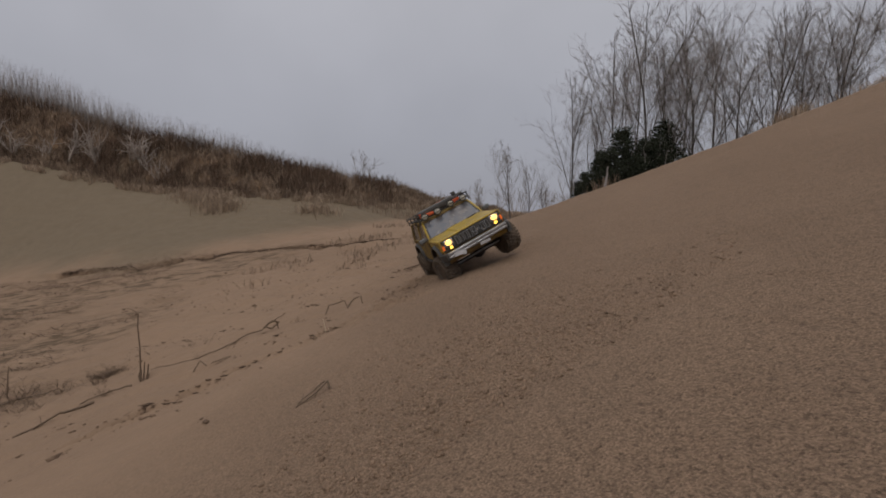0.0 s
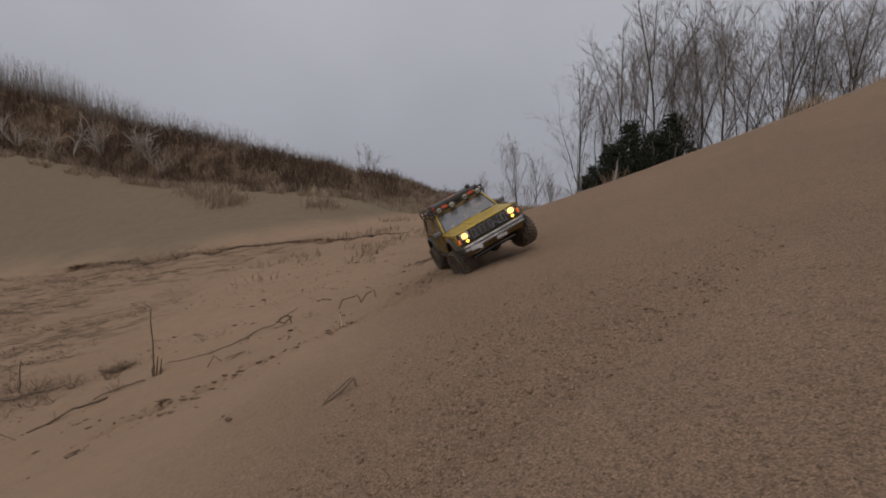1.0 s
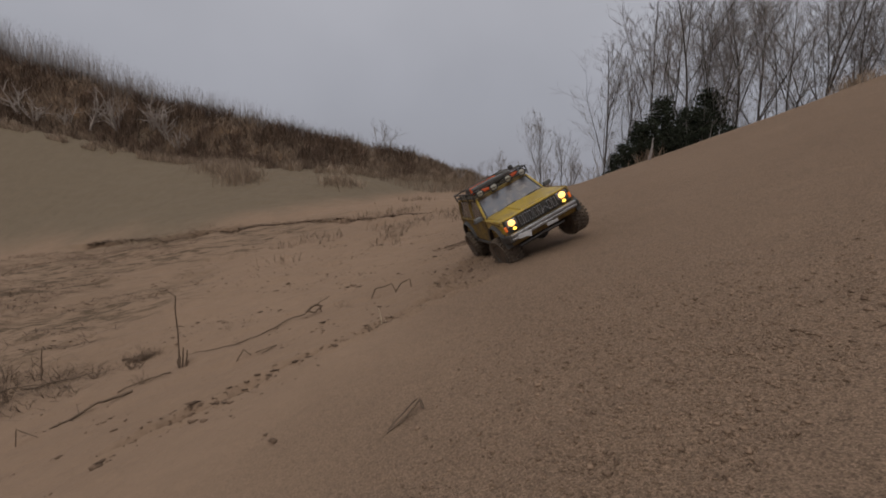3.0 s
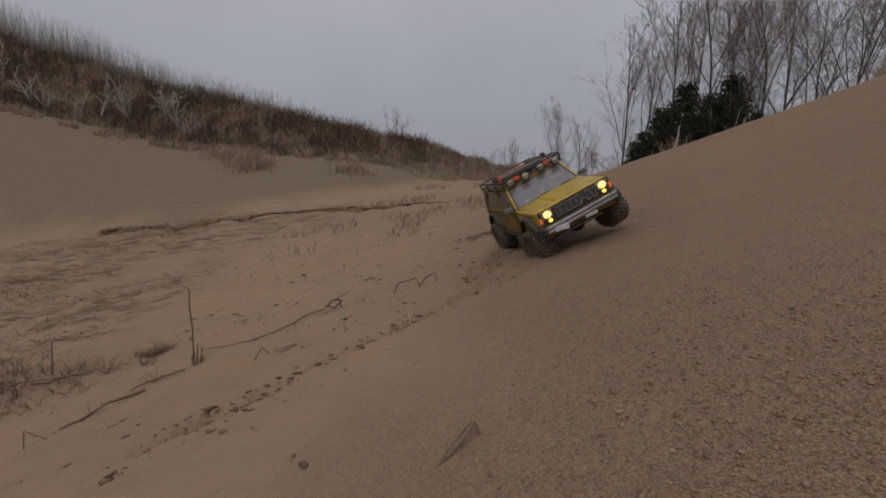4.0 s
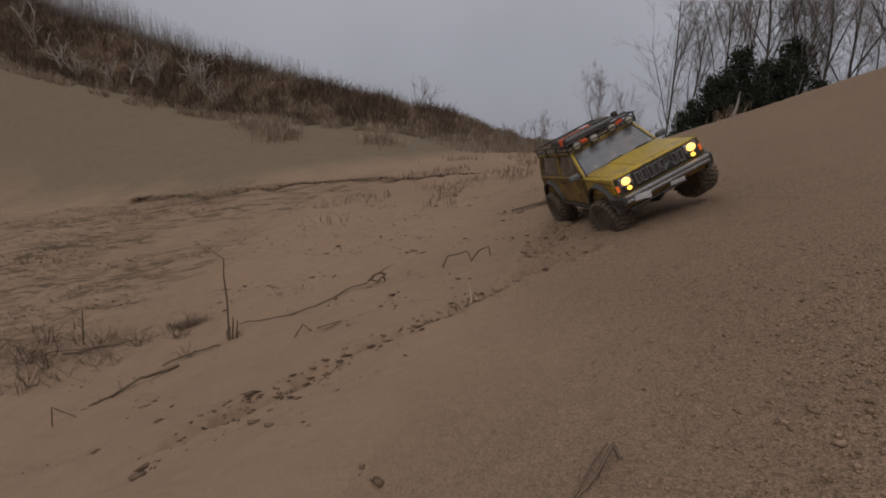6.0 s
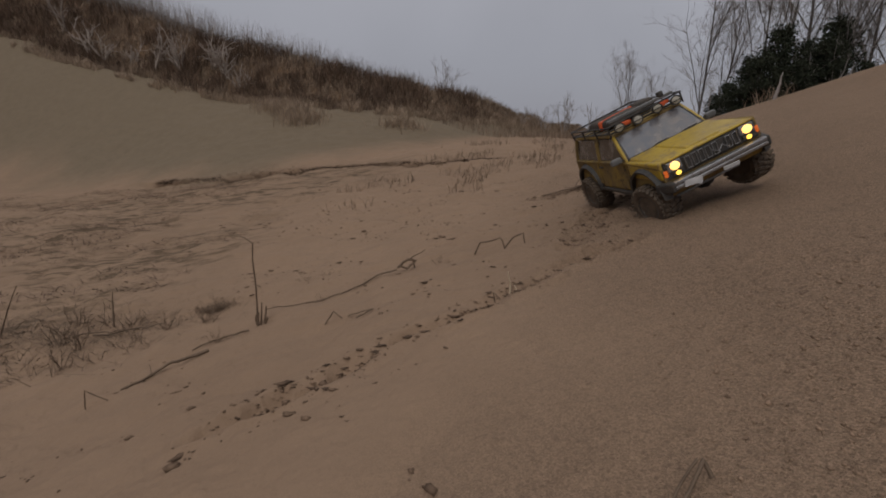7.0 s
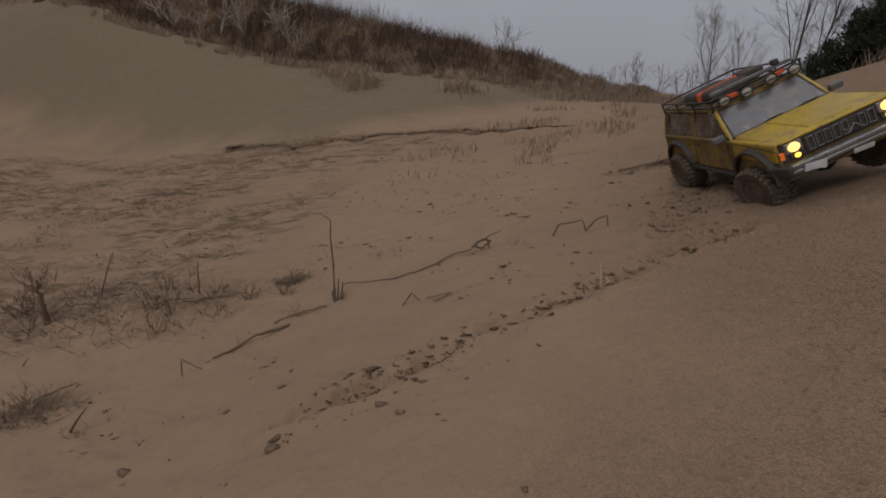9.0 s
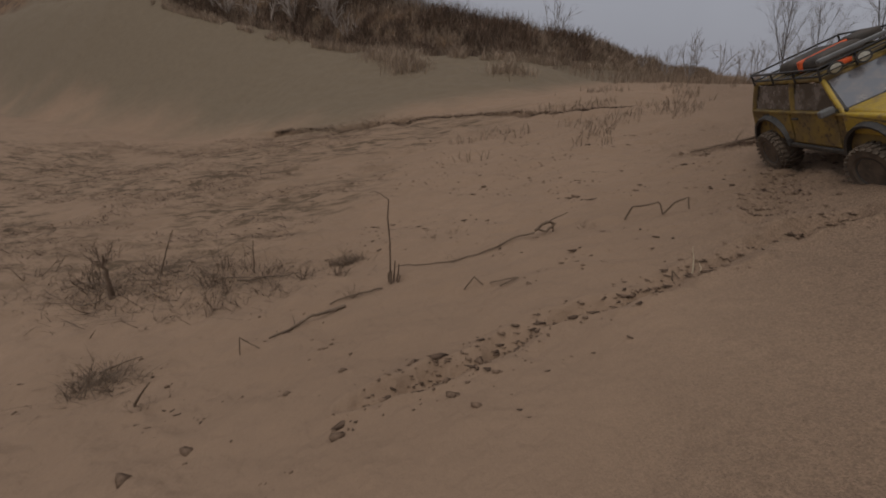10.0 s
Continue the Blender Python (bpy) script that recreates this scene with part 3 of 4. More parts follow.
    part("torn_tape", tape, TAPE, bumper, "torn silver tape")
    part("plate_bracket", block((0.22, 0.02, 0.07), pose(0.12, -1.865, 0.645, 12, 4, 0), 0.008), TAPE, bumper, "bent pale bracket")
    part("rear_bumper", block((1.32, 0.12, 0.14), pose(0, 1.82, 0.70), 0.025), STEEL, car, "steel rear bumper")
    for s in (-1, 1):
        part("tail_light", block((0.12, 0.04, 0.20), pose(s * 0.58, 1.755, 0.96), 0.015), INDICATOR, car, "red-orange tail light")
    # underside
    chassis = block((0.52, 3.0, 0.10), pose(0, 0, 0.60), 0.02)
    for s in (-1, 1):
        add(chassis, block((0.07, 3.3, 0.11), pose(s * 0.33, 0, 0.62), 0.015))
    part("chassis", chassis, DARK_METAL, car, "black ladder frame")
    part("skid_plate", block((0.44, 0.9, 0.04), pose(0, 0.1, 0.50), 0.015), DARK_METAL, car, "dark skid plate")
    part("engine_pan", block((0.40, 0.6, 0.16), pose(0.02, -1.15, 0.56), 0.04, (0.9, 0.9)), DARK_METAL, car)
    for cy in (-1.19, 1.16):
        axle = part("axle", lathe([(-0.58, 0.05), (-0.12, 0.06), (-0.09, 0.10), (0.0, 0.135), (0.09, 0.10), (0.12, 0.06), (0.58, 0.05)], 14, pose(0.06, cy, 0.385)), DARK_METAL, car, "black solid axle with a round housing")
        for s in (-1, 1):
            damper = lathe([(-0.2, 0.028), (-0.02, 0.028), (-0.02, 0.045), (0.16, 0.045), (0.16, 0.015), (0.22, 0.015)], 10, pose(s * 0.44, cy + 0.05, 0.60, 0, -90 + s * 14, 0))
            part("damper", damper, SILVER if cy < 0 else DARK_METAL, car, "coil damper")
            tube_part("link_rod", [(s * 0.40, cy * 0.93, 0.38), (s * 0.30, cy * 0.25, 0.53)], 0.024, DARK_METAL, axle, 6)
    tube_part("steering_rod", [(-0.50, -1.36, 0.41), (0.1, -1.38, 0.43), (0.50, -1.36, 0.41)], 0.024, SILVER, car, 8, "bare steel steering rod")
    tube_part("drive_shaft", [(0.05, -1.05, 0.42), (0.0, 0.0, 0.50), (0.05, 1.05, 0.42)], 0.03, DARK_METAL, car, 8)
    for s in (-1, 1):
        wheel(car, pose(s * 0.69, -1.19, 0.385, 0, 0, 9), s < 0)
        wheel(car, pose(s * 0.69, 1.16, 0.385), s < 0)
    # roof rack and load
    rack = tagged(new("roof_rack"), "dented black tube roof rack")
    rack.parent = car
    z0, z1 = 1.675, 1.80
    for z, h in ((z0, 0.60), (z1, 0.62)):
        tube_part("rail", [(-h, -0.30, z), (h, -0.30, z), (h, 1.5, z), (-h, 1.5, z), (-h, -0.30, z), (-h + 0.02, -0.30, z)], 0.018, DARK_METAL, rack, 6)
    for x, y in [(sx * 0.61, yy) for sx in (-1, 1) for yy in (-0.30, 0.3, 0.9, 1.5)] + [(-0.2, -0.30), (0.2, -0.30)]:
        tube_part("post", [(x, y, 1.60), (x, y, z1)], 0.014, DARK_METAL, rack, 6)
    for y in (0.0, 0.3, 0.6, 0.9, 1.2):
        part("slat", block((1.2, 0.06, 0.018), pose(0, y, z0), 0.004, seg=1), DARK_METAL, rack)
    for i, x in enumerate((-0.47, -0.165, 0.165, 0.47)):
        lamp = part("roof_lamp", lathe([(-0.07, 0.0001), (-0.06, 0.05), (0.0, 0.085), (0.03, 0.088), (0.03, 0.074), (0.02, 0.0001)], 20, pose(x, -0.37, 1.715 + 0.012 * (-1) ** i, 0, 6 * (-1) ** i, -90)), BLACK, rack, "round roof lamp with clear lens")
        part("lens", lathe([(0.018, 0.0001), (0.022, 0.072), (0.034, 0.06), (0.044, 0.0001)], 18, pose(x, -0.37, 1.715 + 0.012 * (-1) ** i, 0, 6 * (-1) ** i, -90)), LENS_CLEAR, lamp, "cloudy clear lens")
        part("guard_bar", block((0.15, 0.012, 0.014), pose(x, -0.425, 1.715 + 0.012 * (-1) ** i), 0.0), BLACK, lamp)
    for x, w, r in ((-0.33, 0.20, 10), (0.30, 0.24, -12)):
        part("strap", block((w, 0.10, 0.085), pose(x, -0.27, 1.74, 0, r, 8), 0.025), ORANGE, rack, "crumpled orange strap")
    part("light_bar", block((1.10, 0.07, 0.06), pose(0, -0.20, 1.86, 0, 1.5, 0), 0.015), GREY, rack, "grey bar along the rack's top")
    part("bar_bracket", block((0.09, 0.09, 0.11), pose(0.36, -0.20, 1.91), 0.02), BLACK, rack)
    part("duffel", block((0.62, 0.9, 0.17), pose(-0.12, 0.62, 1.77, 0, 0, 6), 0.06, (0.9, 0.94), seg=3), CANVAS, rack, "dark canvas load bag")
    part("jerry_can", block((0.30, 0.42, 0.18), pose(0.36, 0.55, 1.78, 0, 0, -4), 0.04), CANVAS, rack, "dark fuel can")
    part("strap", block((0.66, 0.06, 0.19), pose(-0.12, 0.52, 1.77, 0, 0, 6), 0.03), ORANGE, rack, "orange tie-down strap")
    return car


CAR_AT, CAR_SIZE = (0.615, 14.15, 2.40), 1.18
CAR_YAW, CAR_ROLL, CAR_PITCH = 13.8, -28.0, -2.6
turn = Matrix.Rotation(radians(CAR_YAW), 4, "Z") @ Matrix.Rotation(radians(CAR_ROLL), 4, "Y") @ Matrix.Rotation(radians(CAR_PITCH), 4, "X")
build_car(Matrix.Translation(CAR_AT) @ turn @ Matrix.Diagonal((1.13 * CAR_SIZE, CAR_SIZE, 0.93 * CAR_SIZE, 1)))


# ---- trees ----
def unit(v):
    v = np.asarray(v, float)
    return v / (np.linalg.norm(v) + 1e-9)


def limb(tubes, start, way, length, r0, r1, steps, wander, lift, r, sides):
    pts, d = [np.asarray(start, float)], unit(way)
    for i in range(steps):
        d = unit(d + r.normal(0, wander, 3) + np.array([0, 0, lift]))
        pts.append(pts[-1] + d * length / steps)
    tubes.put(pts, np.linspace(r0, r1, steps + 1), sides)
    return np.array(pts), d


def spread(d, angle, r):
    side = unit(np.cross(d, r.normal(0, 1, 3)))
    return unit(np.cos(angle) * d + np.sin(angle) * side)


def bare_tree_meshes(seed, height, forks, open_angle):
    """Trunk with limbs, and a crown of bare branches and twigs."""
    r = np.random.default_rng(seed)
    wood, crown = Tubes(), Tubes()
    trunk, d = limb(wood, (0, 0, -0.6), (r.normal(0, 0.04), r.normal(0, 0.04), 1), height * 0.93, height * 0.0072, 0.025, 12, 0.05, 0.02, r, 7)
    limbs = []
    for i in range(forks):
        f = 0.13 + 0.74 * (i + r.uniform(0, 0.8)) / forks
        p = trunk[int(f * 12)] + (trunk[min(int(f * 12) + 1, 12)] - trunk[int(f * 12)]) * (f * 12 % 1)
        a = r.uniform(0, 2 * np.pi)
        out = np.array([np.cos(a), np.sin(a), 0])
        way = unit(out * np.sin(open_angle) + np.array([0, 0, np.cos(open_angle)]) + r.normal(0, 0.1, 3))
        ln = height * (0.52 * (1 - f) + 0.12) * r.uniform(0.8, 1.2)
        pts, _ = limb(wood, p, way, ln, height * 0.0034 * (1.15 - f), 0.018, 7, 0.06, 0.075, r, 5)
        limbs.append((pts, ln))
    limbs.append((trunk[7:], height * 0.35))
    for pts, ln in limbs:
        n1 = int(7 + ln * 1.0)
        for j in range(n1):
            k = r.integers(1, len(pts))
            d0 = unit(pts[k] - pts[k - 1])
            p = pts[k - 1] + (pts[k] - pts[k - 1]) * r.uniform()
            l1 = ln * r.uniform(0.18, 0.42)
            q, _ = limb(crown, p, spread(d0, r.uniform(0.4, 1.0), r), l1, 0.026, 0.010, 4, 0.12, 0.06, r, 3)
            for m in range(5):
                kk = r.integers(1, 5)
                d1 = unit(q[kk] - q[kk - 1])
                l2 = l1 * r.uniform(0.25, 0.55)
                w, _ = limb(crown, q[kk], spread(d1, r.uniform(0.35, 0.8), r), l2, 0.014, 0.007, 3, 0.12, 0.06, r, 3)
                for o in range(2):
                    kq = r.integers(1, 4)
                    limb(crown, w[kq], spread(unit(w[kq] - w[kq - 1]), r.uniform(0.3, 0.8), r), l2 * r.uniform(0.35, 0.7), 0.009, 0.005, 2, 0.1, 0.04, r, 3)
    return wood.mesh("trunk", BARK), crown.mesh("crown", TWIG)


def put_tree(name, label, category, meshes, at, group):
    ob = thing(name, label, category, at, group)
    for part_name, me in zip(("trunk", "crown"), meshes):
        child = new(part_name, me)
        child.parent = ob
    return ob


KINDS = [bare_tree_meshes(11, 24, 9, 0.52), bare_tree_meshes(12, 24, 10, 0.44), bare_tree_meshes(13, 24, 8, 0.60), bare_tree_meshes(14, 24, 10, 0.48)]
ROW = [(985, 135, 80), (1066, 95, 77), (1122, 2, 78), (1152, 60, 74), (1196, 28, 78), (1232, 22, 80), (1264, 70, 74), (1300, 40, 78), (1335, 15, 80),
       (1372, 55, 76), (1445, 2, 79), (1505, 10, 80), (1560, -8, 80), (1610, 0, 81), (1660, 15, 82), (1012, 150, 88), (1092, 70, 90), (1176, 60, 92)]
for i, (u, top, far) in enumerate(ROW):
    far *= 0.57
    x = (u + 16 - 784) / 822 * far
    base = gz(x, far)
    h = 3.75 + ((441 - top) / 822 - 0.07) * far - base
    me = KINDS[i % 4]
    m = pose(x, far, base, rng.uniform(-2, 2), rng.uniform(-5, -1), 57 * i) @ Matrix.Scale(h / 23.0, 4)
    put_tree("bare_tree", "tall leafless grey tree standing behind the sand hill", "tree", me, m, "bare trees behind the hill")
for i, (u, top, far) in enumerate([(896, 258, 40), (928, 287, 41), (952, 332, 44)]):
    x = (u - 784) / 822 * far
    base = gz(x, far)
    h = 3.75 + ((441 - top) / 822 - 0.07) * far - base
    put_tree("slender_tree", "small leafless tree alone at the gully's end", "tree", KINDS[(i + 1) % 4], pose(x, far, base, 0, -3, 90 * i) @ Matrix.Scale(h / 23.0, 4), "lone trees at the gully's end")


def pine_meshes(seed, height):
    r = np.random.default_rng(seed)
    wood = Tubes()
    limb(wood, (0, 0, -0.5), (0, 0, 1), height, height * 0.016, 0.03, 8, 0.02, 0, r, 6)
    base, tip, wid = [], [], []
    z = height * 0.06
    while z < height * 0.98:
        reach = (1 - z / height) ** 0.55 * height * 0.27 * r.uniform(0.55, 1.35) + 0.35
        for b in range(7):
            a = r.uniform(0, 2 * np.pi)
            end = np.array([np.cos(a) * reach, np.sin(a) * reach, reach * r.uniform(-0.15, 0.3)]) * r.uniform(0.7, 1.1)
            wood.put([(0, 0, z), tuple(end * 0.6 + np.array([0, 0, z])), tuple(end + np.array([0, 0, z]))], [0.035, 0.02, 0.01], 3)
            for c in range(int(9 + reach * 8)):
                p = np.array([0, 0, z]) + end * r.uniform(0.25, 1.05) + r.normal(0, 0.26, 3)
                for q in range(3):
                    base.append(p)
                    tip.append(p + unit(r.normal(0, 1, 3) + np.array([0, 0, 0.5]) + end * 0.25) * r.uniform(0.2, 0.45))
                    wid.append(r.uniform(0.03, 0.07))
        z += height * 0.045
    base, tip, wid = np.array(base), np.array(tip), np.array(wid)
    side = np.cross(tip - base, r.normal(0, 1, base.shape))
    side = side / (np.linalg.norm(side, axis=1, keepdims=True) + 1e-9) * wid[:, None]
    v = np.stack([base, (base + tip) / 2 + side, tip, (base + tip) / 2 - side], 1).reshape(-1, 3)
    return wood.mesh("trunk", BARK), raw_mesh("crown", v, np.arange(len(v)).reshape(-1, 4), NEEDLE)


PINES = [pine_meshes(21, 10), pine_meshes(22, 10)]
for i, (u, top, far) in enumerate([(1032, 285, 70), (1050, 255, 72), (1072, 262, 69), (1092, 236, 73), (1112, 250, 70), (1128, 228, 74), (1150, 240, 71), (1166, 224, 75), (1192, 250, 72), (1012, 312, 72)]):
    far *= 0.57
    x = (u - 784) / 822 * far
    base = gz(x, far)
    h = 3.75 + ((441 - top) / 822 - 0.07) * far - base
    put_tree("pine_tree", "dark green young pine among the bare trees", "pine tree", PINES[i % 2], pose(x, far, base, rng.uniform(-3, 3), rng.uniform(-4, 4), 70 * i) @ Matrix.Diagonal(((0.78 + 0.1 * (i % 4)) * max(h, 3.5) / 10, (0.78 + 0.1 * (i % 4)) * max(h, 3.5) / 10, max(h, 2.5) / 10 * (0.80 + 0.07 * (i % 4)), 1)), "pines behind the hill")


def shrub_mesh(seed, height, stems, material, thick=0.045, fan=0.5, twigs=6):
    r = np.random.default_rng(seed)
    made = []
    for s in range(stems):
        t = Tubes()
        a = r.uniform(0, 2 * np.pi)
        way = np.array([np.cos(a) * fan, np.sin(a) * fan, 1.0])
        pts, _ = limb(t, (r.normal(0, 0.12), r.normal(0, 0.12), -0.15), way, height * r.uniform(0.7, 1.05), thick, thick * 0.3, 6, 0.14, 0.05, r, 5)
        for b in range(twigs):
            k = r.integers(2, 7)
            q, _ = limb(t, pts[k - 1], spread(unit(pts[k] - pts[k - 1]), r.uniform(0.4, 0.95), r), height * r.uniform(0.18, 0.42), thick * 0.5, thick * 0.2, 4, 0.16, 0.06, r, 4)
            for c in range(3):
                kk = r.integers(1, 5)
                limb(t, q[kk], spread(unit(q[kk] - q[kk - 1]), r.uniform(0.4, 0.9), r), height * r.uniform(0.07, 0.18), thick * 0.22, thick * 0.1, 2, 0.15, 0.05, r, 3)
        made.append(t.mesh("stem", material))
    return made


def put_shrub(name, label, category, mesh, at, group=""):
    ob = thing(name, label, category, at, group)
    for me in mesh:
        child = new("stem", me)
        child.parent = ob
    return ob


PALES = [shrub_mesh(31, 6.0, 4, PALE, 0.13, 0.5), shrub_mesh(32, 6.0, 2, PALE, 0.17, 0.4, 8), shrub_mesh(33, 6.0, 5, PALE, 0.10, 0.65)]
for i, (x, y, h) in enumerate([(-65.5, 72.2, 5.0), (-56, 70.5, 6.5), (-51.5, 70.4, 7.0), (-43.6, 69.4, 6.5), (-78, 78, 6.5), (-40.4, 67.2, 4.5), (-61, 72, 4.5), (-70, 74.5, 5.5), (-46.5, 70.5, 4.8)]):
    put_shrub("bleached_shrub", "bleached leafless shrub on the brown scarp", "shrub", PALES[i % 3], pose(x, y - 1, gz(x, y - 1), 8, 0, 80 * i) @ Matrix.Scale(h / 6, 4), "bleached shrubs on the scarp")
GREYS = [shrub_mesh(41, 4.0, 6, TWIG, 0.045, 0.35), shrub_mesh(42, 4.0, 4, TWIG, 0.05, 0.3)]
for i, (x, y, h) in enumerate([(-13.5, 76.5, 5.5), (-27, 76, 4.5), (-20, 77, 3.5), (9.5, 88, 6.5), (6.0, 90, 7), (13.5, 90, 5), (17.5, 82, 6), (19.5, 80, 5), (2.5, 86, 4.5), (-1.5, 85, 4), (15.5, 92, 6), (21.5, 79, 5.5), (-35, 79, 3.5)]):
    put_shrub("bare_shrub", "leafless grey-brown shrub in dead grass", "shrub", GREYS[i % 2], pose(x, y, gz(x, y), 0, -2, 67 * i) @ Matrix.Scale(h / 4, 4), "bare shrubs along the skyline")


# ---- dead grass ----
def scatter(name, label, x, y, height, width, lean, material, bend=0.35, sink=0.03):
    z = ground_height(x, y) - sink
    ob = new(name, blades(name, x, y, z, height, width, lean, material, bend))
    return tagged(ob, label, "grass", kind="stuff")


def bank_points(n, g0, g1, x0=-105.0, x1=20.0, clump=0.0, power=1.0):
    x = rng.uniform(x0, x1, n)
    g = g0 + (g1 - g0) * rng.uniform(0, 1, n) ** power
    y = foot_line(x) + g * K
    if clump:
        keep = fbm(x / 2.6, y / 2.6, 3, 301) > clump
        x, y = x[keep], y[keep]
    return x, y


x, y = bank_points(60000, 14.6, 27)
scatter("scarp_grass", "matted brown dead grass covering the scarp", x, y, rng.uniform(0.4, 1.3, len(x)), rng.uniform(0.05, 0.13, len(x)), rng.uniform(0.2, 1.0, len(x)), STRAW)
x, y = bank_points(30000, 14.5, 22.5, -105, -8, 0.02)
scatter("scarp_brush", "dark brown brush on the scarp", x, y, rng.uniform(0.6, 2.2, len(x)), rng.uniform(0.05, 0.12, len(x)), rng.uniform(0.1, 0.7, len(x)), BRUSH)
x, y = bank_points(12000, 21.0, 25, -110, -2, 0.0)
tall = 0.8 + np.clip(-x / 60, 0, 1.5) * 2.9
scatter("crest_stems", "tall thin dead stems along the crest", x, y, tall * (0.35 + 1.3 * rng.uniform(0, 1, len(x)) ** 1.8), rng.uniform(0.025, 0.05, len(x)), rng.uniform(0.02, 0.35, len(x)), TWIG)
x, y = bank_points(15000, 13.2, 16.2, -95, 5, -0.08, 1.5)
scatter("bank_edge_grass", "pale dry grass tufts at the scarp's foot", x, y, rng.uniform(0.3, 1.1, len(x)), rng.uniform(0.05, 0.1, len(x)), rng.uniform(0.2, 0.9, len(x)), STRAW_PALE)
cx = np.concatenate([rng.normal(a, 1.1, 420) for a in (-31.5, -29.5, -27.5, -26.0, -25.0, -14.0)])
cy = np.concatenate([rng.normal(b, 0.8, 420) for b in (57.5, 56.5, 54.8, 53.2, 52.0, 51.0)])
scatter("bank_tufts", "pale straw tufts on the grey bank", cx, cy, rng.uniform(0.4, 1.5, len(cx)), rng.uniform(0.04, 0.08, len(cx)), rng.uniform(0.2, 0.7, len(cx)), STRAW_PALE)
x, y = rng.uniform(-14, 13, 8000), 0.0
y = rng.uniform(48, 88, 8000)
keep = (fbm(x / 3, y / 3, 3, 311) > -0.15) & (y > foot_line(x) * 0 + 50 + 0.6 * np.abs(x - 2))
scatter("gully_brush", "reddish brown dead brush filling the gully's end", x[keep], y[keep], rng.uniform(0.3, 1.3, keep.sum()), rng.uniform(0.03, 0.06, keep.sum()), rng.uniform(0.05, 0.4, keep.sum()), STRAW)
x, y = rng.uniform(-12, 6, 9000), rng.uniform(22, 48, 9000)
keep = (fbm(x / 2.4, y / 3.4, 3, 321) > 0.12) & (x > -13 + 0.28 * (y - 22)) & (x < -2 + 0.28 * (y - 22))
scatter("gully_floor_grass", "sparse short dead grass on the gully floor", x[keep], y[keep], rng.uniform(0.12, 0.55, keep.sum()), rng.uniform(0.02, 0.045, keep.sum()), rng.uniform(0.1, 0.8, keep.sum()), STRAW)
x, y = rng.uniform(-60, -9, 42000), rng.uniform(11, 40, 42000)
keep = (fbm(x / 4.5, y / 1.7, 4, 331) > 0.13) & (x < -12.0 - 0.35 * (16 - y) * (y < 16) + 0.25 * (14 - y))
scatter("gully_litter", "dark flattened dead stems littering the gully floor", x[keep], y[keep], rng.uniform(0.04, 0.16, keep.sum()), rng.uniform(0.02, 0.06, keep.sum()), rng.uniform(1.0, 5.0, keep.sum()), BRUSH, 0.5)


# ---- sticks, stalks and weeds on the sand ----
def stick(name, label, points, r0, r1, material=STEM, lift=0.02, category="stick", group="", forks=0, seed=1):
    """A dry stick lying along points of the plan (x, y, height over the sand)."""
    r = np.random.default_rng(seed)
    ob = thing(name, label, category, pose(points[0][0], points[0][1], gz(points[0][0], points[0][1])), group)
    o = np.array(ob.matrix_world.translation)
    dense = []
    for (ax, ay, ah), (bx, by, bh) in zip(points, points[1:]):
        for f in np.linspace(0, 1, 6)[:-1]:
            px, py = ax + (bx - ax) * f, ay + (by - ay) * f
            dense.append(np.array([px, py, gz(px, py) + lift + ah + (bh - ah) * f]) - o + r.normal(0, r0 * 0.22, 3))
    px, py, ph = points[-1]
    dense.append(np.array([px, py, gz(px, py) + lift + ph]) - o)
    t = Tubes()
    t.put(dense, np.linspace(r0, r1, len(dense)), 6)
    me = t.mesh("stem", material)
    child = new("stem", me)
    child.parent = ob
    for i in range(forks):
        k = r.integers(1, len(dense) - 1)
        f = Tubes()
        d = spread(unit(dense[k + 1] - dense[k]), r.uniform(0.4, 1.0), r)
        limb(f, dense[k], d + np.array([0, 0, 0.25]), r.uniform(8, 20) * r0, r0 * 0.55, r0 * 0.25, 4, 0.2, 0.0, r, 5)
        c = new("side_twig", f.mesh("side_twig", material))
        c.parent = ob
    return ob


sx, sy = -7.76, 11.52
h = 1.72
stalk = thing("dry_stalk", "tall thin dry stalk with a snapped tip standing in sand", "plant stalk", pose(sx, sy, gz(sx, sy)))
tube_part("stem", [(0, 0, -0.1), (0.02, 0, 0.5 * h), (-0.01, 0, 0.8 * h), (0.02, 0, h)], [0.022, 0.017, 0.015, 0.013], STEM, stalk, 6)
tube_part("snapped_tip", [(0.02, 0, h), (-0.14, 0.02, h + 0.09), (-0.26, 0.02, h + 0.13), (-0.40, 0.02, h + 0.10)], [0.013, 0.011, 0.008, 0.005], STEM, stalk, 5)
for i, (dx, dy, hh) in enumerate([(0.10, 0.0, 0.5), (0.16, 0.05, 0.42), (0.05, -0.05, 0.3), (-0.06, 0.03, 0.22), (0.2, 0.0, 0.2)]):
    tube_part("stub", [(dx * 0.6, dy, -0.05), (dx, dy, hh * 0.6), (dx + 0.02, dy, hh)], [0.02, 0.017, 0.012], STEM, stalk, 5)
stick("root", "long dark root lying half buried in sand", [(-8.0, 12.3, 0.0), (-7.2, 12.2, 0.01), (-6.5, 12.2, 0.02), (-5.8, 12.4, 0.03), (-5.15, 12.75, 0.08)], 0.008, 0.019, lift=0.01, category="root", forks=3, seed=3)
stick("root_knot", "gnarled dark root end curling out of sand", [(-5.15, 12.8, 0.08), (-4.95, 12.9, 0.25), (-4.78, 13.0, 0.15), (-4.95, 12.86, 0.05), (-5.1, 12.78, 0.12)], 0.03, 0.022, category="root", forks=2, seed=4)
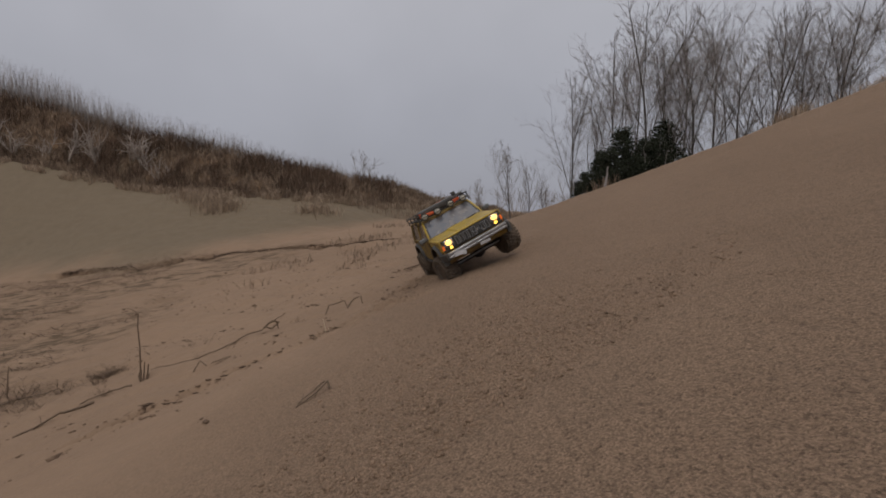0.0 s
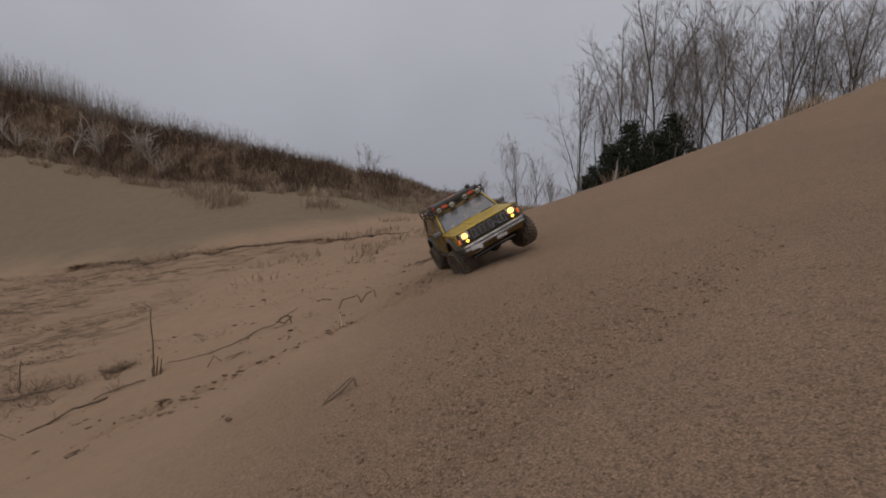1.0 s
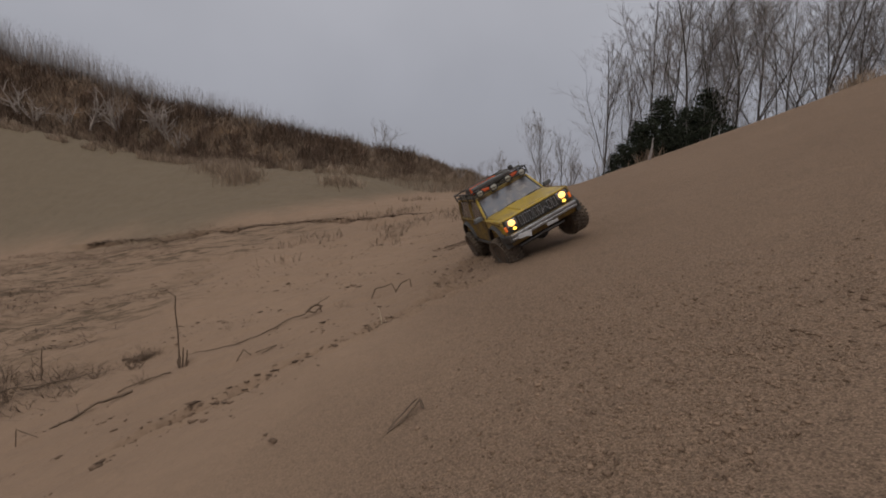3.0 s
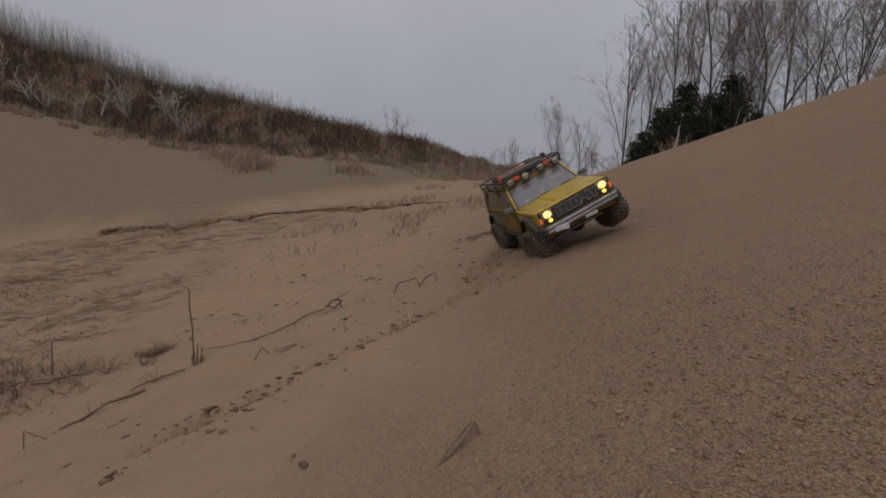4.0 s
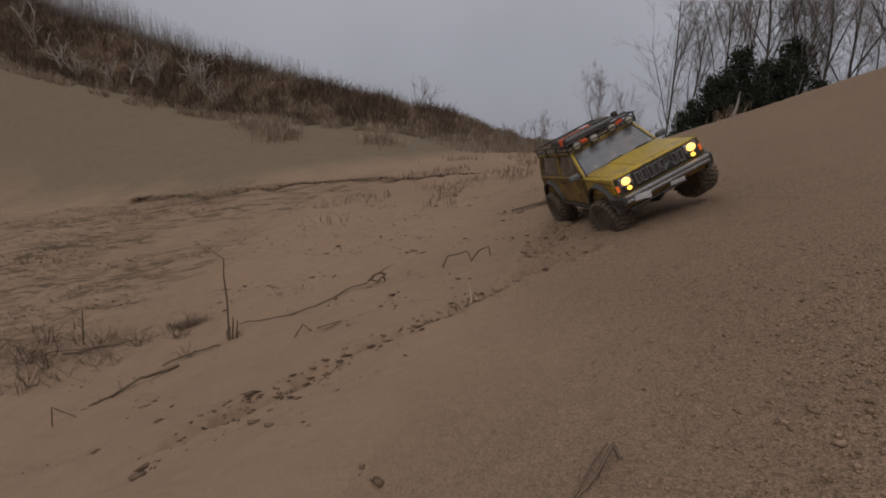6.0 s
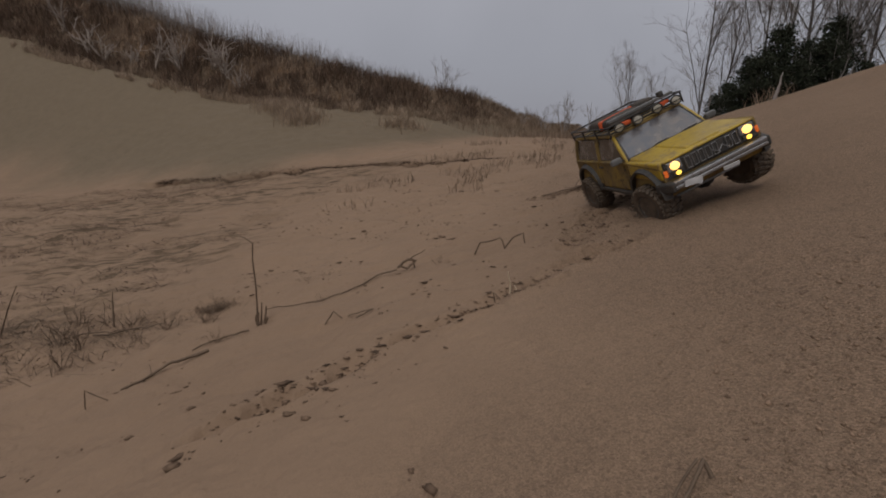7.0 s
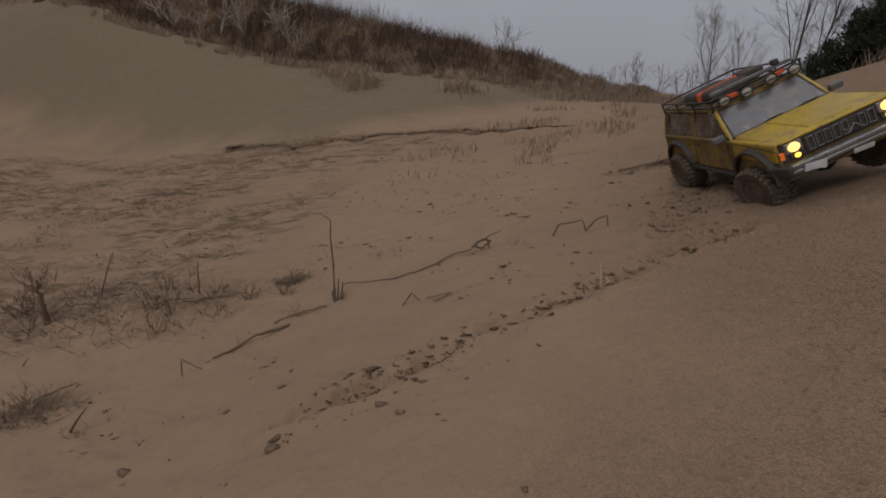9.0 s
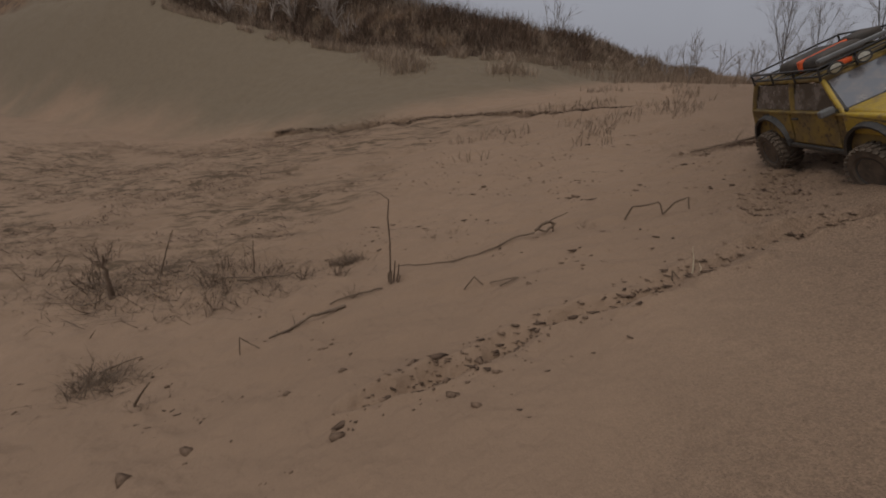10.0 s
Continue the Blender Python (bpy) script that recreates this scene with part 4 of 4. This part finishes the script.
stick("driftwood", "dark driftwood piece on the gully floor", [(-8.7, 10.75, 0.0), (-8.4, 10.95, 0.03), (-8.1, 11.05, 0.05), (-7.8, 11.25, 0.02)], 0.012, 0.02, category="driftwood", forks=3, seed=5)
stick("driftwood", "low dark driftwood piece on the gully floor", [(-9.3, 9.65, 0.0), (-8.95, 9.95, 0.02), (-8.7, 10.2, 0.08), (-8.55, 10.4, 0.05), (-8.25, 10.6, 0.01)], 0.018, 0.034, category="driftwood", forks=6, seed=6)
stick("forked_twig", "forked brown twig lying on bare sand", [(-1.90, 5.53, 0.0), (-1.81, 5.61, 0.01), (-1.72, 5.70, 0.04), (-1.60, 5.86, 0.10), (-1.57, 5.80, 0.02)], 0.009, 0.014, lift=0.008, category="twig", forks=3, seed=7)
stick("forked_twig", "dry forked twig lying on bare sand", [(-1.89, 5.55, 0.02), (-1.76, 5.74, 0.06), (-1.64, 5.86, 0.11)], 0.007, 0.009, lift=0.008, category="twig", seed=8)
stick("pale_blade", "pale dry grass blade upright in sand", [(-2.72, 10.1, -0.05), (-2.74, 10.12, 0.16), (-2.78, 10.12, 0.33)], 0.012, 0.005, BLADE, category="grass blade")
stick("pale_blade", "short pale grass blade upright in sand", [(-2.66, 10.1, -0.05), (-2.64, 10.1, 0.08), (-2.67, 10.12, 0.15)], 0.010, 0.004, BLADE, category="grass blade")
stick("bent_stem", "small bent stem standing in sand", [(-2.95, 10.0, -0.03), (-2.98, 10.0, 0.13), (-2.88, 10.0, 0.02)], 0.011, 0.008, category="plant stalk")
stick("bent_stem", "small bent stem standing in sand", [(-5.95, 10.65, -0.02), (-5.78, 10.65, 0.2), (-5.62, 10.65, 0.0)], 0.012, 0.010, category="plant stalk")
stick("bent_stem", "folded dry stem lying on sand", [(-5.5, 10.6, 0.05), (-5.3, 10.6, 0.06), (-5.05, 10.6, 0.03), (-5.3, 10.45, 0.02)], 0.013, 0.010, STEM, category="plant stalk")
stick("bent_stem", "thin folded stem on the gully floor", [(-9.5, 9.15, 0.0), (-9.45, 9.15, 0.34), (-9.15, 9.25, 0.0)], 0.011, 0.008, category="plant stalk")
stick("curled_stem", "curled dry stem looping out of sand", [(-3.5, 13.1, 0.0), (-3.4, 13.12, 0.22), (-3.15, 13.1, 0.24), (-2.98, 13.05, 0.28), (-2.92, 13.05, 0.2), (-2.86, 13.05, 0.0)], 0.018, 0.014, category="plant stalk")
stick("curled_stem", "curled dry stem looping out of sand", [(-2.86, 13.0, 0.02), (-2.7, 13.0, 0.2), (-2.5, 13.05, 0.25), (-2.45, 13.05, 0.02)], 0.018, 0.014, category="plant stalk")
# fallen branch with an arched bough
stick("fallen_branch", "dark fallen branch arched over debris on the slope", [(-0.9, 18.8, 0.02), (-0.2, 18.7, 0.16), (0.5, 18.6, 0.48), (1.1, 18.5, 0.70), (1.6, 18.4, 0.70), (1.9, 18.4, 0.52), (2.0, 18.4, 0.05)], 0.03, 0.02, category="branch", forks=6, seed=12)
stick("fallen_branch", "thin dark branch lying on the slope", [(-1.8, 18.9, 0.02), (-0.9, 18.9, 0.05), (0.3, 18.7, 0.08), (1.4, 18.7, 0.05)], 0.024, 0.014, category="branch", forks=7, seed=13)
for i, (ax, ay, bx, by, top) in enumerate([(1.45, 18.5, 1.4, 18.5, 1.1), (1.7, 18.5, 1.35, 18.45, 0.6), (0.1, 18.6, 0.7, 18.7, 0.3)]):
    stick("dead_twig", "thin dead twig sticking up by the branch", [(ax, ay, 0), (bx, by, top)], 0.018, 0.01, category="twig", seed=20 + i)

WEEDS = [shrub_mesh(51, 0.7, 6, STEM, 0.010, 1.1, 4), shrub_mesh(52, 0.7, 11, STEM, 0.009, 1.8, 2), shrub_mesh(53, 0.7, 7, STEM, 0.011, 0.8, 4)]
for i, (x, y, hh) in enumerate([(-9.69, 12.89, 0.6), (-9.35, 12.95, 0.4), (-13.0, 12.07, 0.8), (-12.5, 12.9, 0.9), (-11.6, 12.6, 0.6), (-10.3, 12.03, 0.55), (-14.3, 11.4, 0.9), (-11.9, 8.4, 0.55), (-12.2, 8.1, 0.5), (-10.0, 7.75, 0.35),
                                (-16.7, 11.5, 1.1), (-17.6, 12.0, 1.2), (-21.7, 12.5, 1.4), (-15.4, 12.6, 0.9), (-13.7, 13.0, 0.8), (-7.72, 13.75, 0.35), (-7.2, 13.9, 0.32), (-8.3, 11.0, 0.35), (-6.6, 12.2, 0.3), (-4.2, 12.9, 0.3), (-19.5, 13.5, 1.2),
                                (-13.2, 10.4, 0.6), (-12.5, 10.7, 0.55), (-11.9, 10.9, 0.7), (-11.3, 11.2, 0.6), (-10.8, 11.5, 0.5), (-12.2, 11.7, 0.75), (-11.4, 12.1, 0.8), (-10.2, 11.4, 0.4), (-9.4, 12.05, 0.55), (-11.4, 8.2, 0.6), (-11.9, 7.9, 0.6), (-12.6, 8.6, 0.5)]):
    put_shrub("dead_weed", "brown dead weed clump on the gully floor", "weed", WEEDS[i % 3], pose(x, y, gz(x, y), 0, 0, 73 * i) @ Matrix.Scale(hh / 0.7, 4), "dead weeds on the gully floor")
stick("stump", "broken dark stem stump among dead weeds", [(-16.3, 11.6, -0.1), (-16.3, 11.6, 0.5), (-16.25, 11.6, 1.25)], 0.10, 0.03, category="stump")
for i, (ax, ay, bx, by, top) in enumerate([(-18.8, 12.2, -15.6, 11.2, 0.7), (-17.2, 11.2, -15.0, 11.0, 0.5), (-15.6, 12.6, -14.9, 12.7, 1.3), (-12.2, 12.6, -12.1, 12.6, 0.9), (-13.2, 12.4, -11.4, 12.2, 0.1), (-12.4, 12.2, -10.6, 12.4, 0.06), (-12.4, 8.6, -11.0, 8.5, 0.35), (-10.2, 7.7, -9.9, 7.8, 0.4)]):
    stick("dead_twig", "dead leaning stem among weeds", [(ax, ay, 0.02), ((ax + bx) / 2, (ay + by) / 2, top * 0.55), (bx, by, top)], 0.022, 0.01, category="twig", group="dead stems among the weeds", seed=40 + i)
# dry tufts on the crest of the hill
def crest(x, n, sx, hh, label, material):
    xs, ys = rng.normal(x, sx, n), rng.normal(31.0, 0.5, n)
    scatter("crest_tuft", label, xs, ys, rng.uniform(0.4, 1.0, n) * hh, rng.uniform(0.02, 0.05, n), rng.uniform(0.2, 1.0, n), material)


crest(22.3, 260, 0.7, 1.0, "pale dry grass tuft on the hill's crest", STRAW_PALE)
crest(27.6, 140, 0.9, 0.7, "pale dry grass tuft on the hill's crest", STRAW_PALE)
crest(10.3, 60, 0.5, 0.9, "brown dry grass tuft on the hill's crest", STRAW)
stick("crest_stump", "pointed grey dead stump at the hill's crest", [(10.0, 29.8, -0.1), (10.1, 29.8, 0.7), (10.15, 29.8, 1.2)], 0.09, 0.02, TWIG, category="stump")
stick("crest_stick", "bleached stick lying on the hill's crest", [(26.4, 30.2, 0.0), (28.2, 30.4, 0.25)], 0.06, 0.03, PALE)


# ---- clods and crumbs of sand ----
def lump_mesh(name, x, y, size, flat, material, sink=0.25, long=1.0):
    """Many small angular lumps as one mesh."""
    n = len(x)
    base = np.array([(0, 0, 1), (1, 0, 0.1), (0.2, 1, -0.1), (-1, 0.2, 0.1), (-0.1, -1, 0), (0.7, 0.7, 0.6), (-0.7, -0.6, 0.6), (0, 0, -0.8)])
    f0 = np.array([(0, 1, 5), (0, 5, 2), (0, 2, 3), (0, 3, 6), (0, 6, 4), (0, 4, 1), (1, 2, 5), (3, 4, 6), (7, 2, 1), (7, 3, 2), (7, 4, 3), (7, 1, 4)])
    v = base[None] * (1 + rng.normal(0, 0.22, (n, 8, 3)))
    v[..., 0] *= long
    a = rng.uniform(0, 2 * np.pi, n) if long == 1.0 else rng.normal(0.35, 0.5, n)
    ca, sa = np.cos(a)[:, None], np.sin(a)[:, None]
    v = np.stack([v[..., 0] * ca - v[..., 1] * sa, v[..., 0] * sa + v[..., 1] * ca, v[..., 2] * flat[:, None]], -1) * size[:, None, None]
    z = ground_height(x, y) + size * flat * (0.5 - sink)
    v = v + np.stack([x, y, z], -1)[:, None]
    f = (f0[None] + (np.arange(n) * 8)[:, None, None]).reshape(-1, 3)
    return raw_mesh(name, v.reshape(-1, 3), f, material, True)


def near_line(line, n, wide):
    line = np.array(line)
    seg = rng.integers(0, len(line) - 1, n)
    t = rng.uniform(0, 1, n)[:, None]
    p = line[seg] * (1 - t) + line[seg + 1] * t
    return p[:, 0] + rng.normal(0, wide, n), p[:, 1] + rng.normal(0, wide, n)


xa, ya = near_line(TRAIL, 420, 0.22)
xb, yb = near_line(TRAIL_UP, 420, 0.38)
xc, yc = near_line(TRAIL[:4], 90, 0.30)
x, y = np.concatenate([xa, xb, xc]), np.concatenate([ya, yb, yc])
tagged(new("track_clods", lump_mesh("track_clods", x, y, rng.gamma(1.5, 0.008, len(x)) + 0.005, rng.uniform(0.35, 0.7, len(x)), CLOD)), "dark sand clods thrown up along the track", "clods", kind="stuff")
x, y = rng.uniform(-14, 3, 3600), rng.uniform(6, 26, 3600)
keep = (fbm(x / 1.6, y / 1.2, 3, 401) > 0.14) & (hill_share(x, y) < 0.75)
x, y = x[keep], y[keep]
tagged(new("floor_clods", lump_mesh("floor_clods", x, y, rng.gamma(1.5, 0.010, len(x)) + 0.006, rng.uniform(0.3, 0.7, len(x)), CLOD)), "small dark clods strewn over the gully floor", "clods", kind="stuff")
ang, rr = np.radians(rng.uniform(-50, 55, 46000)), rng.uniform(1.2, 9.5, 46000)
x, y = -2 + rr * np.sin(ang), 2 + rr * np.cos(ang)
keep = smooth((x + 2.4 - 0.10 * (y - 5)) / 3.2) * smooth((9.5 - rr) / 6) > rng.uniform(0.05, 0.95, len(x))
x, y = x[keep], y[keep]
tagged(new("sand_crumbs", lump_mesh("sand_crumbs", x, y, rng.gamma(2.0, 0.0031, len(x)) + 0.003, rng.uniform(0.5, 0.9, len(x)), CRUMB)), "coarse sand crumbs on the hill's face", "sand", kind="stuff")
CLODS = [lump_mesh("clod", np.zeros(1), np.full(1, 5000.0), np.ones(1), np.full(1, 0.5), CLOD) for i in range(3)]
for me in CLODS:
    co = np.empty(len(me.vertices) * 3, np.float32)
    me.vertices.foreach_get("co", co)
    co = co.reshape(-1, 3)
    co -= co.mean(0)
    me.vertices.foreach_set("co", co.ravel())
for i, (x, y, r) in enumerate([(3.15, 4.83, 0.028), (-6.2, 7.09, 0.085), (-8.53, 6.34, 0.11), (-8.2, 6.9, 0.09), (-5.15, 7.66, 0.07), (-5.07, 8.47, 0.08), (-6.2, 7.74, 0.05), (-4.6, 15.85, 0.12), (-7.69, 18.32, 0.12), (-4.83, 10.33, 0.06), (-5.6, 8.35, 0.05), (-6.9, 8.3, 0.06), (-7.5, 7.9, 0.06)]):
    ob = tagged(new("sand_clod", CLODS[i % 3]), "dark sand clod lying on the slope", "clod", "larger sand clods")
    ob.matrix_world = pose(x, y, gz(x, y) + r * 0.25, 0, 0, 50 * i) @ Matrix.Scale(r, 4)
# dark flat fragments of crust and bark strewn over the gully floor and along the track
x, y = rng.uniform(-16, 6, 5200), rng.uniform(7, 30, 5200)
keep = (fbm(x / 1.9, y / 1.5, 3, 411) > 0.17) & (hill_share(x, y) < 0.35 + 0.5 * (y > 14))
xa, ya = near_line(TRAIL[2:], 170, 0.10)
xb, yb = near_line(TRAIL_UP, 150, 0.33)
xc, yc = near_line(TRAIL[:3], 45, 0.3)
x, y = np.concatenate([x[keep], xa, xb, xc]), np.concatenate([y[keep], ya, yb, yc])
tagged(new("crust_fragments", lump_mesh("crust_fragments", x, y, rng.gamma(1.6, 0.009, len(x)) + 0.006, rng.uniform(0.25, 0.6, len(x)), FRAGMENT, 0.15, 2.0)), "dark flat crust fragments strewn over the gully floor", "debris", kind="stuff")
# dark debris under the ledge, which also thickens its painted shade line
x, y = near_line(LEDGE, 5200, 0.30)
scatter("ledge_roots", "dark roots and debris along the broken ledge", x, y - 0.15, rng.uniform(0.03, 0.16, len(x)), rng.uniform(0.04, 0.09, len(x)), rng.uniform(0.5, 4.0, len(x)), BRUSH, 0.5)
x, y = rng.normal(0.2, 0.9, 1500), rng.normal(18.65, 0.22, 1500)
scatter("branch_debris", "flattened dead stems under the fallen branch", x, y, rng.uniform(0.03, 0.14, 1500), rng.uniform(0.012, 0.03, 1500), rng.uniform(1, 5, 1500), BRUSH, 0.5)

# undergrowth between the trunks, and flattened weeds
for i, u in enumerate(range(1010, 1400, 48)):
    far = 41 + 2 * (i % 3)
    x = (u - 784) / 822 * far
    put_shrub("undergrowth", "leafless thicket shrub beneath the bare trees", "shrub", GREYS[i % 2], pose(x, far, gz(x, far), 0, -2, 41 * i) @ Matrix.Scale((4.3 + 0.9 * (i % 4)) / 4, 4), "thicket beneath the trees")
x, y = rng.normal(-12.2, 1.5, 800), rng.normal(12.4, 0.6, 800)
scatter("weed_litter", "flattened brown dead stems among the weeds", x, y, rng.uniform(0.02, 0.14, 800), rng.uniform(0.008, 0.022, 800), rng.uniform(1.0, 6.0, 800), STEM, 0.5, 0.0)
x, y = rng.normal(-16.5, 2.2, 1500), rng.normal(12.2, 0.9, 1500)
scatter("weed_litter", "flattened brown dead stems around a stump", x, y, rng.uniform(0.03, 0.3, 1500), rng.uniform(0.01, 0.03, 1500), rng.uniform(0.6, 4.0, 1500), STEM, 0.5, 0.0)
x, y = rng.normal(-11.9, 0.5, 380), rng.normal(8.3, 0.25, 380)
scatter("weed_litter", "bundle of broken dead stems on sand", x, y, rng.uniform(0.02, 0.2, 380), rng.uniform(0.008, 0.02, 380), rng.uniform(0.6, 4.0, 380), STEM, 0.5, 0.0)
x, y = rng.normal(-9.65, 0.22, 260), rng.normal(12.9, 0.12, 260)
scatter("weed_litter", "matted dead stems at a weed's foot", x, y, rng.uniform(0.04, 0.22, 260), rng.uniform(0.008, 0.02, 260), rng.uniform(0.4, 2.0, 260), STEM, 0.5, 0.0)
x, y = rng.uniform(-62, -19, 26000), rng.uniform(15, 38, 26000)
keep = (fbm(x / 8, y / 3.0, 4, 351) > 0.10) & (x < -19 - 0.5 * (22 - y) * (y < 22))
scatter("gully_dead_grass", "low dark dead grass patches on the gully floor", x[keep], y[keep], rng.uniform(0.05, 0.2, keep.sum()), rng.uniform(0.015, 0.035, keep.sum()), rng.uniform(0.6, 4.0, keep.sum()), BRUSH)
